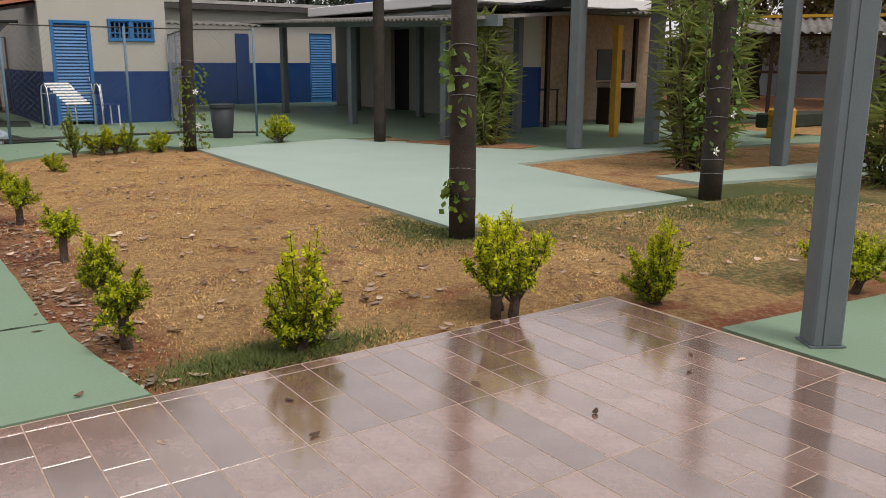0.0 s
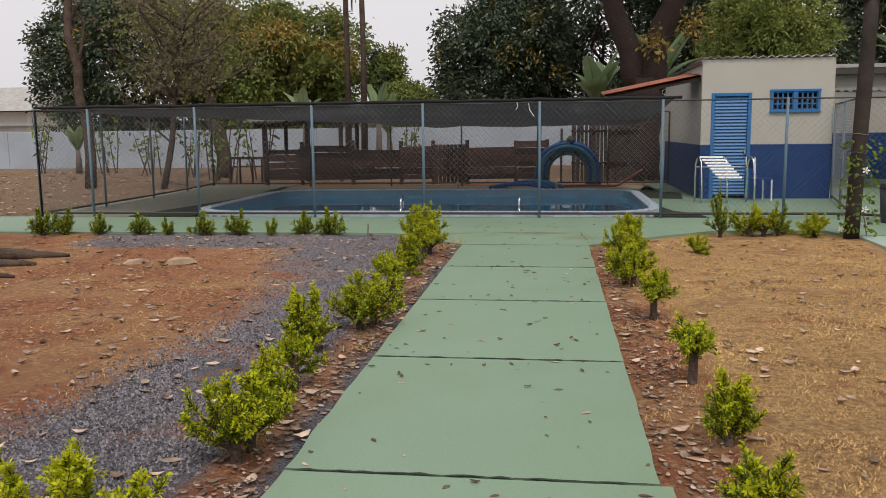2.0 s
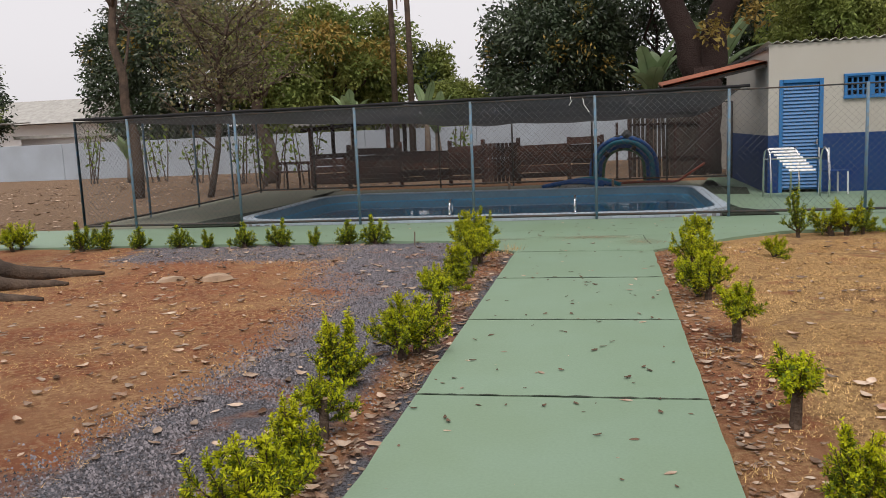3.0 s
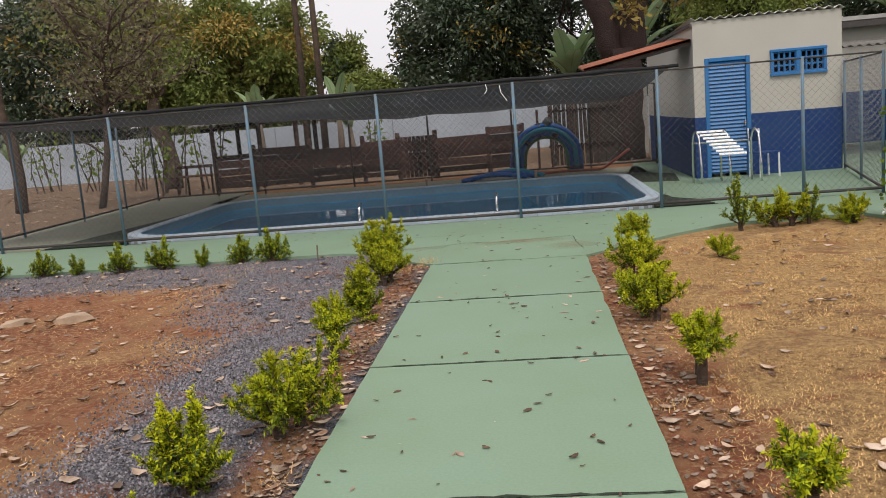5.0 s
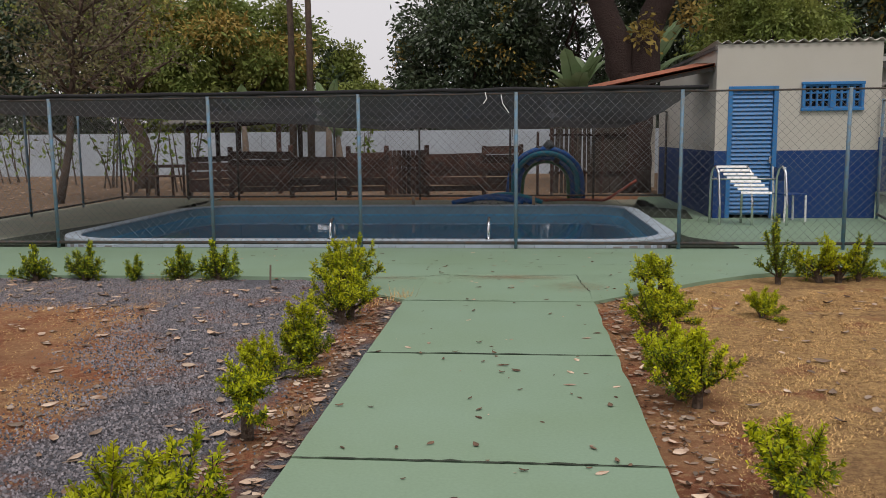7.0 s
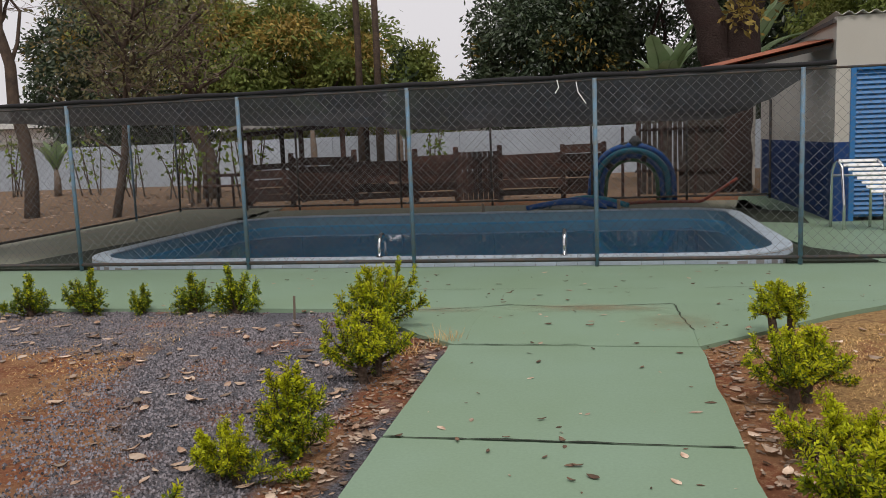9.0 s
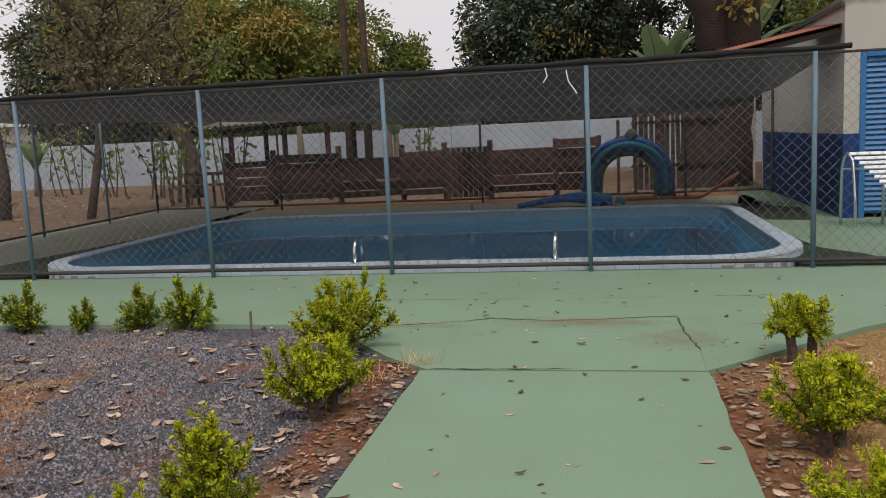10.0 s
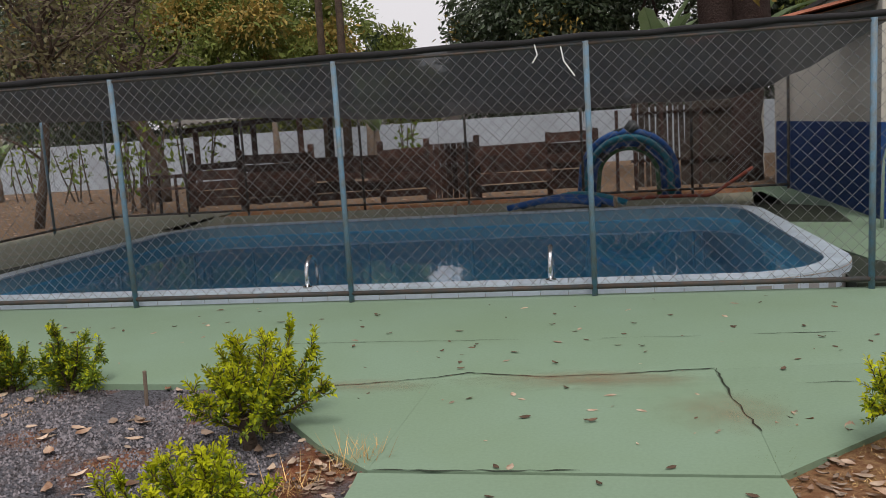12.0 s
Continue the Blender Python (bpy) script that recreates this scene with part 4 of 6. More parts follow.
part("seat", Geo().box((0, 0, 0.55), (1.1, 0.35, 0.04), 0.005), PLANK, bench)
part("backrest", Geo().box((0, 0.17, 0.8), (1.1, 0.03, 0.08), 0.005), PLANK, bench)
for x in (-0.5, -0.2, 0.2, 0.5):
    part("leg", Geo().box((x, 0.15, 0.42), (0.05, 0.05, 0.84)), PLANK, bench)

# ---- arch of coloured tubes, loose tubes and hose ----
arch = thing("tube_arch", "arch of blue and green rubber tubes by the pool", "arch", at=pose(0.92, 24.95, -0.04))
for k, (rad, dy, m_) in enumerate(((0.86, 0.0, TUBEBLUE), (0.75, -0.06, TUBETEAL), (0.64, 0.02, TUBEBLUE), (0.72, 0.14, TUBETEAL), (0.56, 0.12, TUBEGREEN))):
    pts = [(rad * math.cos(a) * 0.98, dy + 0.02 * math.sin(5 * a + k), max(0.0, 0.38 + 0.93 * rad * math.sin(a))) for a in np.linspace(math.pi, 0, 22)]
    pts = [(pts[0][0] - 0.04, dy, 0)] + pts + [(pts[-1][0] + 0.02, dy, 0)]
    part("tube", Geo().tube(pts, 0.065, 9), m_, arch, smooth=True)
for a in (1.15, 1.75, 2.4):
    part("band", Geo().tube([(0.74 * math.cos(a) + 0.2 * math.cos(a) * u, 0.04, 0.38 + 0.93 * (0.74 + 0.2 * u) * math.sin(a)) for u in (-1, 1)], 0.09, 8), BIN, arch, "black binding")
part("knot", Geo().tube([(0.06, 0.04, 1.16), (0.08, 0.04, 1.25), (0.08, 0.04, 1.38)], [0.10, 0.15, 0.05], 9), BIN, arch, "black bundle on top", True)
for k, (m_, z, x0) in enumerate(((TUBEBLUE, 0.08, -1.1), (TUBEBLUE, 0.13, -0.9), (TUBETEAL, 0.08, -0.7), (WHITE, 0.10, -0.85), (TUBEYEL, 0.09, -0.1))):
    t_ = thing("rubber_tube", ("white" if m_ is WHITE else "yellow" if m_ is TUBEYEL else "blue") + " loose rubber tube lying on the pool deck", "tube", "loose tubes")
    ln = 1.5 if m_ is not TUBEYEL else 0.7
    pts = [(x0 + ln * s, 22.75 + 0.13 * k + 0.12 * math.sin(2.5 * s + k), 0.055 + 0.16 * (0 if k > 2 else 1) * math.sin(math.pi * s) * (0.6 + 0.2 * k)) for s in np.linspace(0, 1, 14)]
    part("tube", Geo().tube(pts, 0.052, 9), m_, t_, smooth=True)
hose = solid("garden_hose", Geo().tube([(0.6 + 2.2 * s, 23.6 + 0.3 * math.sin(4 * s), 0.03 + (0.45 * max(0, s - 0.72) / 0.28)) for s in np.linspace(0, 1, 24)], 0.03, 7), HOSE, "red garden hose lying on the pool deck", "hose", smooth=True)

screen = thing("plank_screen", "dark screen of upright weathered boards behind the arch", "wooden fence")
for k in range(17):
    h_ = 1.75 + prng.uniform(-0.1, 0.2)
    part("board", Geo().box((0, 0, 0), (prng.uniform(0.08, 0.13), 0.025, h_), 0.004, m=pose(1.15 + 0.115 * k, 26.9 + prng.uniform(-0.02, 0.02), h_ / 2 - 0.04, ry=prng.uniform(-1.5, 1.5))), POSTWOOD, screen)
for z in (0.5, 1.45, 1.8):
    part("rail", Geo().box((2.05, 26.86, z), (2.0, 0.04, 0.06)), PLANK, screen)
for x in (0.75, 1.1, 1.6, 2.3):
    part("post", Geo().tube([(x, 26.0, -0.04), (x + prng.uniform(-0.04, 0.04), 26.0, 1.3 + prng.uniform(0, 0.5))], 0.035, 7), BROWNM, screen)
lattice = thing("lattice_wall", "pale wall end with pierced blocks behind the hut", "wall")
part("wall", Geo().box((3.75, 29.4, 1.2), (0.7, 0.15, 2.48)), CREAM, lattice)
# pierced holes drawn as dark plates, their shade put into the colour
for i in range(4):
    for j in range(4):
        part("hole_shade_plate", Geo().box((3.53 + 0.13 * i, 29.32, 1.55 + 0.13 * j), (0.085, 0.02, 0.085)), DARK, lattice)

# ---- boundary wall and far shelter ----
wall = thing("wall_north", "long pale grey boundary wall", "wall", kind="structure")
for k in range(16):
    x = -50 + k * 5.0
    part("wall_panel", Geo().box((x + 2.5, 38.1 + 0.0 * k, 0.80), (4.985, 0.16, 1.72 + 0.004 * k), 0.01), GREYWALL, wall)
back_house = thing("far_white_building", "long low white building beyond the wall", "building")
part("wall", Geo().box((-8, 52, 1.05), (56, 5, 2.1)), WHITE, back_house)
part("roof", Geo().box((-8, 52, 2.2), (56.6, 5.6, 0.2)), FIBROLT, back_house)
shelter = thing("open_shelter", "open shelter with a pale sheet roof on posts", "shelter")
for x, y in ((-46, 42), (-40, 42), (-35, 42), (-46, 46), (-35, 46)):
    part("post", Geo().box((x, y, 1.4), (0.3, 0.3, 2.9)), GREYWALL, shelter)
part("roof", Geo().sheet((-49, 40.5, 2.85), (1, 0, -0.01), (0, 1, 0.05), 15.0, 7.5, 0.25, 0.03, 0.01, 2, 4), FIBROLT, shelter, smooth=True)
far_shed = thing("blue_roofed_shed", "far pale shed with a blue trussed roof", "shed")
part("wall", Geo().box((-44, 62, 1.6), (12, 6, 3.3)), WHITE, far_shed)
part("roof", Geo().add([(-51, 58, 3.3), (-37, 58, 3.3), (-37, 62, 5.2), (-51, 62, 5.2), (-51, 66, 3.3), (-37, 66, 3.3)], [(0, 1, 2, 3), (3, 2, 5, 4), (0, 3, 4), (1, 5, 2), (0, 4, 5, 1)]), FIBROLT, far_shed)

# ---- school buildings and covered walks ----
north = thing("north_building", "cream and blue building with a flat sheet roof", "building")
NBY = 26.6
DOOR2 = (13.15, 14.0, 0.0, 2.3)
wall_with_holes(6.6, 15.0, NBY, 0.2, 1.32, 3.05, [DOOR2], "wall", CREAM, north)
wall_with_holes(6.6, 15.0, NBY - 0.003, 0.206, 0.0, 1.32, [DOOR2], "dado", NAVY, north)
part("roof", Geo().box((10.8, NBY + 2.4, 3.16), (9.4, 5.6, 0.10), m=None), FIBROLT, north, "thin pale roof sheet")
part("fascia", Geo().box((10.8, NBY - 0.36, 3.02), (9.3, 0.05, 0.16)), RUST, north)
nd = part("door", Geo().box((13.575, NBY + 0.06, 1.15), (0.85, 0.04, 2.3)), BLUE, north, "blue louvred door, closed")
for k in range(24):
    part("slat", Geo().box((0, 0, 0), (0.74, 0.012, 0.07), m=pose(13.575, NBY + 0.03, 0.2 + k * 0.085, rx=-25)), BLUE, nd)
part("door", Geo().box((10.75, NBY - 0.02, 1.12), (0.45, 0.05, 2.24), 0.004), NAVY, north, "narrow dark blue door")

east = thing("east_building", "grey and pink service block under a white roof slab", "building")
part("wall", Geo().box((13.6, 24.2, 1.3), (0.9, 1.0, 2.6)), GREYCEM, east)
part("wall", Geo().box((13.5, 22.7, 1.3), (0.2, 2.0, 2.6)), CREAM, east)
part("wall", Geo().box((13.5, 19.1, 1.3), (0.2, 3.2, 2.6)), GREYCEM, east)
part("wall", Geo().box((13.2, 17.6, 1.15), (0.2, 2.2, 2.3)), PINK, east, "faded pink wall")
part("lintel", Geo().box((13.5, 21.2, 2.45), (0.2, 1.0, 0.3)), GREYCEM, east)
# dark panels painted as the unlit room behind the doorway
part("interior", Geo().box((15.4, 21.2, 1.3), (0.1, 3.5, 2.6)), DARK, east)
part("doorway_shade_panel", Geo().box((13.55, 21.2, 1.15), (0.04, 0.98, 2.3)), DARK, east, "dark panel painted as the shade in the open doorway")
part("roof_slab", Geo().box((15.0, 20.2, 2.86), (5.6, 9.0, 0.26), 0.02), WHITE, east, "white painted roof slab")
tank = thing("water_tank", "blue water tank on the white roof slab", "tank", at=pose(14.6, 21.5, 2.99))
part("body", Geo().box((0, 0, 0.4), (3.4, 3.0, 0.8), 0.05), NAVY, tank)
part("ridge", Geo().box((0, -1.51, 0.4), (3.3, 0.03, 0.05), 0.01), BLUE, tank)

kitchen = thing("kitchen_block", "cream and blue block with an open alcove", "building")
part("wall", Geo().box((11.8, 14.3, 1.85), (1.75, 0.2, 1.1)), CREAM, kitchen)
part("dado", Geo().box((11.8, 14.297, 0.65), (1.756, 0.206, 1.3)), NAVY, kitchen)
part("wall", Geo().box((15.0, 15.4, 1.3), (4.9, 0.2, 2.6)), PALEWOOD, kitchen, "tan back wall of the alcove")
part("wall", Geo().box((12.6, 14.9, 1.2), (0.15, 0.9, 2.4)), CREAM, kitchen)
part("roof", Geo().sheet((10.7, 12.6, 2.42), (1, 0, 0), (0, 1, 0.05), 6.6, 3.0, 0.177, 0.026, 0.008), FIBRO, kitchen, smooth=True)
for x, y in ((12.78, 14.1), (13.5, 14.15), (15.4, 14.0)):
    part("post", Geo().box((x, y, 1.2), (0.09, 0.09, 2.4)), BROWNM, kitchen)
part("yellow_post", Geo().box((12.3, 11.6, 1.05), (0.13, 0.13, 2.1)), YELLOW, kitchen, "yellow painted post")
table = thing("small_table", "small dark metal table in the alcove", "table", at=pose(13.1, 14.6, 0))
part("top", Geo().box((0, 0, 0.8), (0.6, 0.45, 0.03)), BROWNM, table)
for x in (-0.27, 0.27):
    for y in (-0.2, 0.2):
        part("leg", Geo().box((x, y, 0.4), (0.03, 0.03, 0.78)), BROWNM, table)
sink = thing("wash_stand", "dark steel wash stand against the tan wall", "sink", at=pose(14.9, 14.05, 0))
part("basin", Geo().box((0, 0, 0.9), (0.9, 0.5, 0.14), 0.02), STEEL, sink)
part("splash_back", Geo().box((0, 0.22, 1.35), (0.9, 0.04, 0.7), 0.01), BIN, sink)
for x in (-0.4, 0.4):
    part("leg", Geo().box((x, 0, 0.42), (0.05, 0.4, 0.84)), BROWNM, sink)

walk1 = thing("covered_walk", "covered walk with grey columns and corrugated eaves", "covered walkway")
for x, y, h in ((9.95, 21.6, 2.32), (9.57, 17.1, 2.2), (9.15, 12.8, 2.08)):
    part("column", Geo().box((x, y, h / 2), (0.16, 0.16, h), 0.012, rz=0.1), GREYCOL, walk1)
for x, y, h in ((12.2, 18.3, 2.45), (11.1, 13.1, 2.4), (12.2, 21.6, 2.45)):
    part("column", Geo().box((x, y, h / 2), (0.15, 0.15, h), 0.012, rz=0.1), GREYCOL, walk1)
part("beam", Geo().box((0, 0, 0), (13.2, 0.10, 0.17), m=pose(9.55, 17.6, 2.25, rz=85) @ pose(0, 0, 0, ry=-1.6)), GREYCOL, walk1)
part("beam", Geo().box((0, 0, 0), (11.5, 0.10, 0.15), m=pose(11.9, 17.6, 2.5, rz=85)), GREYCOL, walk1)
part("roof", Geo().sheet((8.5, 11.4, 2.10), (0.088, 1, 0.028), (1, -0.088, 0.07), 13.8, 3.8, 0.177, 0.026, 0.008), FIBRO, walk1, "weathered corrugated sheets", True)
part("roof", Geo().sheet((5.9, 21.8, 2.30), (1, 0, 0), (0, 1, 0.07), 4.0, 3.0, 0.177, 0.026, 0.008), FIBRO, walk1, "weathered corrugated sheets", True)

walk2 = thing("covered_walk", "taller covered walk on square grey columns", "covered walkway")
for x, y, h in ((10.09, 10.38, 2.62), (11.85, 10.25, 2.6), (10.95, 7.1, 2.75)):
    part("column", Geo().box((x, y, h / 2), (0.20, 0.20, h), 0.012, rz=0.15), GREYCOL, walk2)
part("beam", Geo().box((0, 0, 0), (8.0, 0.12, 0.2), m=pose(10.4, 9.4, 2.72, rz=-75)), GREYCOL, walk2)
part("roof", Geo().sheet((9.5, 13.1, 2.85), (0.26, -1, 0), (1, 0.26, 0.05), 9, 3.5, 0.177, 0.026, 0.008), FIBROLT, walk2, smooth=True)

cage = thing("wire_cage", "brown steel cage with a rusty corrugated roof", "cage", at=pose(18.4, 11.8, 0, rz=-57))
for x, y in ((-1.9, 0), (-0.5, 0), (1.5, 0), (-1.9, 2.6), (1.5, 2.6)):
    part("post", Geo().box((x, y, 1.02), (0.09, 0.09, 2.12)), BROWNM, cage)
for z in (0.12, 1.2, 2.04):
    part("rail", Geo().tube([(-1.9, 0, z), (1.5, 0, z)], 0.03, 6), BROWNM, cage)
part("roof", Geo().sheet((-2.3, -0.5, 2.08), (1, 0, 0), (0, 1, 0.13), 4.3, 3.6, 0.2, 0.03, 0.01), FIBRO, cage, "weathered rusty sheets", True)
part("wire_mesh", mesh_panel(3.4, 2.0, 0.12, 0.003), WIRE, cage)
part("yellow_ridge", Geo().box((-0.1, 3.0, 2.62), (4.3, 0.08, 0.08)), YELLOW, cage)
solid("blue_basin", Geo().tube([(14.3, 8.0, -0.03), (14.3, 8.0, 0.15)], [0.34, 0.38], 18), NAVY, "blue plastic basin standing on the bare earth", "basin")
solid("yellow_seat", Geo().box((14.9, 9.7, 0.27), (0.4, 0.4, 0.6), 0.04), YELLOW, "yellow and dark block seat on the bare earth", "seat")
solid("dark_trough", Geo().box((15.6, 9.9, 0.32), (1.8, 0.5, 0.28), 0.03), PIT, "long dark trough beside the cage", "trough")
solid("wall_east", Geo().box((34, 20, 1.2), (0.2, 60, 2.6)), GREYWALL, "pale boundary wall beyond the yard", "wall", kind="structure")


# ---- plants ----
def shrub_mesh(seed, height, spread, shoots, stumps, stump_h, low, young):
    """One clipped shrub: sawn stumps, long arching shoots, short side sprigs, small leaves in opposite pairs."""
    r = np.random.default_rng(seed)
    wood, tops = Geo(), []
    for s in range(stumps):
        a = 2.4 * s + seed
        d = 0.0 if stumps == 1 else 0.075
        b = np.array([d * math.cos(a), d * math.sin(a), -0.06])
        t = np.array([b[0] * 1.5 + r.uniform(-0.03, 0.03), b[1] * 1.5 + r.uniform(-0.03, 0.03), stump_h * r.uniform(0.85, 1.1)])
        wood.tube([b, b * 0.6 + t * 0.4 + r.normal(size=3) * 0.008, t], [0.036, 0.030, 0.027], 8)
        tops.append((b, t))
    rows_y, rows_o = [], []

    def leaves(P, d, n, u0, bias):
        for j in range(n):
            u = u0 + (1 - u0) * (j // 2) / max(1, n // 2 - 1)
            p = np.array([np.interp(u * (len(P) - 1), range(len(P)), P[:, c]) for c in range(3)])
            side = unit(np.cross(d, [0.25, 0.1, 1.0])) * (1 if j % 2 else -1)
            turn = r.uniform(-0.5, 0.5) + (1.57 if (j // 2) % 2 else 0)
            dirn = unit(side * math.cos(turn) + np.cross(d, side) * math.sin(turn) + d * r.uniform(0.5, 1.1))
            ll = r.uniform(0.024, 0.041) * (1.05 - 0.3 * u)
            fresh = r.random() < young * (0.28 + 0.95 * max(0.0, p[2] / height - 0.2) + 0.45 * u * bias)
            (rows_y if fresh else rows_o).append((p, dirn * ll, np.cross(dirn, unit(r.normal(size=3) * 0.4 + d)) * ll * 0.25))

    for k in range(shoots):
        b, t = tops[k % stumps]
        u = r.uniform(0.55, 1.0) if stump_h > 0.12 else r.uniform(0.3, 1.0)
        st = b + (t - b) * u
        a = 2 * math.pi * (k * 0.618 + 0.08 * r.normal())
        lift = r.uniform(low, 1.0)
        reach = spread * r.uniform(0.45, 1.0) * (1.15 - lift * 0.75)
        rise = (height - st[2]) * lift * r.uniform(0.72, 1.0)
        end = st + np.array([reach * math.cos(a), reach * math.sin(a), rise])
        mid = (st + end) / 2 + np.array([0.16 * reach * math.cos(a), 0.16 * reach * math.sin(a), -0.10 * reach])
        P = np.array([(1 - q) ** 2 * st + 2 * q * (1 - q) * mid + q * q * end for q in np.linspace(0, 1, 6)])
        wood.tube(P.tolist(), [0.010, 0.008, 0.006, 0.004, 0.003, 0.0015], 4, False)
        d = unit(P[-1] - P[0])
        ln = float(np.linalg.norm(P[-1] - P[0]))
        leaves(P, unit(P[-1] - P[-3]), int(34 + 80 * ln), 0.18, 1.0)
        for m in range(int(6 + 26 * ln)):
            q = r.uniform(0.2, 0.92)
            s0 = np.array([np.interp(q * 5, range(6), P[:, c]) for c in range(3)])
            sd = unit(d * 0.75 + r.normal(size=3) * 0.62 + np.array([0, 0, 0.25]))
            sl = r.uniform(0.045, 0.105) * (1.25 - 0.6 * q)
            S = np.array([s0, s0 + sd * sl * 0.55 + [0, 0, -0.004], s0 + sd * sl])
            wood.tube(S.tolist(), [0.0025, 0.002, 0.001], 3, False)
            leaves(S, sd, 16, 0.10, 0.8)
    out = []
    for rows_ in (rows_y, rows_o):
        B = [np.array([q[i] for q in rows_]) for i in range(3)]
        out.append(leaf_quads(B[0], B[1], B[2], np.tile([0, 0, 0.003], (len(rows_), 1))))
    return wood, out, [t for _, t in tops]


def shrub(seed, height, spread, shoots, stumps, stump_h, low, young, label, name="garden_shrub"):
    wood, (y_, o_), tops = shrub_mesh(seed, height, spread, shoots, stumps, stump_h, low, young)
    t = thing(name, label, "shrub", "clipped garden shrubs")
    part("stem", wood, BARK, t)
    if stump_h > 0.12:
        for q in tops:
            part("cut_face", Geo().tube([tuple(q), (q[0], q[1], q[2] + 0.004)], 0.0262, 8), PALEWOOD, t, "pale sawn stem end")
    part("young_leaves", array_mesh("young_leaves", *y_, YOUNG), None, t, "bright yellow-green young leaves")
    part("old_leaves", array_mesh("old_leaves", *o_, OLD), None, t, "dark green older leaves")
    return t


KINDS = [
    shrub(1, 0.54, 0.36, 26, 2, 0.16, 0.25, 0.85, "bushy yellow-green shrub with cut stems"),
    shrub(2, 0.58, 0.27, 22, 1, 0.10, 0.30, 0.80, "upright pointed yellow-green shrub"),
    shrub(3, 0.46, 0.22, 13, 1, 0.25, 0.10, 0.70, "small clipped green shrub on a stump"),
    shrub(4, 0.42, 0.46, 22, 2, 0.12, 0.15, 1.00, "low spreading yellow-green shrub"),
    shrub(5, 0.44, 0.25, 13, 1, 0.06, 0.25, 0.42, "small young green shrub in the hedge row"),
    shrub(6, 0.50, 0.24, 16, 2, 0.26, 0.30, 0.75, "green shrub sprouting from two thick sawn stumps"),
    shrub(7, 0.80, 0.42, 9, 1, 0.08, 0.30, 0.30, "spindly open green shrub at the paving edge"),
    shrub(8, 0.66, 0.33, 20, 1, 0.08, 0.15, 0.95, "tiered pointed yellow-green shrub beside the patio"),
    shrub(9, 0.62, 0.40, 22, 3, 0.14, 0.45, 0.85, "fan-shaped yellow-green shrub beside the patio"),
]
used = set()


def plant(kind, x, y, s=1.0, turn=0.0, z=-0.04):
    m_ = pose(x, y, z, rz=turn) @ Matrix.Scale(s, 4)
    if kind not in used:
        used.add(kind)
        KINDS[kind].matrix_basis = m_
        return KINDS[kind]
    c = copy_thing(KINDS[kind], pose(x, y, z, rz=turn))
    c.scale = (s, s, s)
    return c


# hedge between the gravel and the walk
for k, x, y, s, a in ((3, -1.30, 4.25, 1.05, 0), (0, -0.93, 5.2, 0.95, 40), (1, -1.0, 5.7, 0.8, 100), (2, -1.05, 6.25, 0.9, 150), (1, -1.22, 7.15, 0.95, 10), (0, -0.98, 7.9, 1.05, 200), (2, -1.0, 9.2, 1.0, 70), (3, -1.26, 10.2, 0.72, 120), (1, -1.04, 10.5, 0.92, 290), (0, -1.02, 11.8, 1.0, 30), (0, -1.36, 13.02, 1.2, 220)):
    plant(k, x, y, s, a)
# hedge between the walk and the lawn
for k, x, y, s, a in ((2, 1.28, 4.45, 1.0, 15), (1, 1.40, 5.6, 0.75, 120), (2, 1.38, 6.6, 1.0, 200), (5, 1.33, 8.42, 0.98, 300), (0, 1.33, 9.9, 0.95, 70), (3, 1.38, 10.7, 0.75, 160), (0, 1.42, 11.5, 0.95, 10), (3, 1.50, 12.1, 0.72, 60), (5, 1.55, 12.9, 0.98, 250), (3, 2.3, 12.2, 0.62, 40)):
    plant(k, x, y, s, a)
# by the patio
for k, x, y, s, a in ((7, 2.0, 3.85, 1.05, 0), (8, 3.26, 3.80, 1.08, 130), (7, 4.22, 3.45, 0.9, 60), (0, 5.45, 2.98, 1.0, 220)):
    plant(k, x, y, s, a)
# row along the apron
for k, x, y, s, a in ((4, -2.85, 13.74, 1.15, 0), (4, -3.24, 13.72, 1.0, 60), (4, -3.74, 13.72, 0.72, 120), (4, -4.25, 13.68, 1.08, 180), (4, -4.80, 13.62, 1.0, 240), (4, -5.42, 13.66, 0.72, 300), (4, -5.88, 13.66, 0.95, 30), (4, -6.55, 13.68, 0.9, 90), (4, -7.10, 13.66, 1.1, 150), (4, -7.42, 13.5, 1.2, 20), (0, -8.7, 13.7, 1.0, 210), (4, -9.3, 13.6, 1.5, 270)):
    plant(k, x, y, s, a)
for k, x, y, s, a in ((6, 2.92, 13.75, 1.0, 45), (3, 3.45, 13.85, 1.15, 145), (6, 3.75, 13.95, 0.75, 200), (3, 4.25, 13.85, 0.9, 245), (0, 6.4, 13.9, 1.15, 10)):
    plant(k, x, y, s, a)


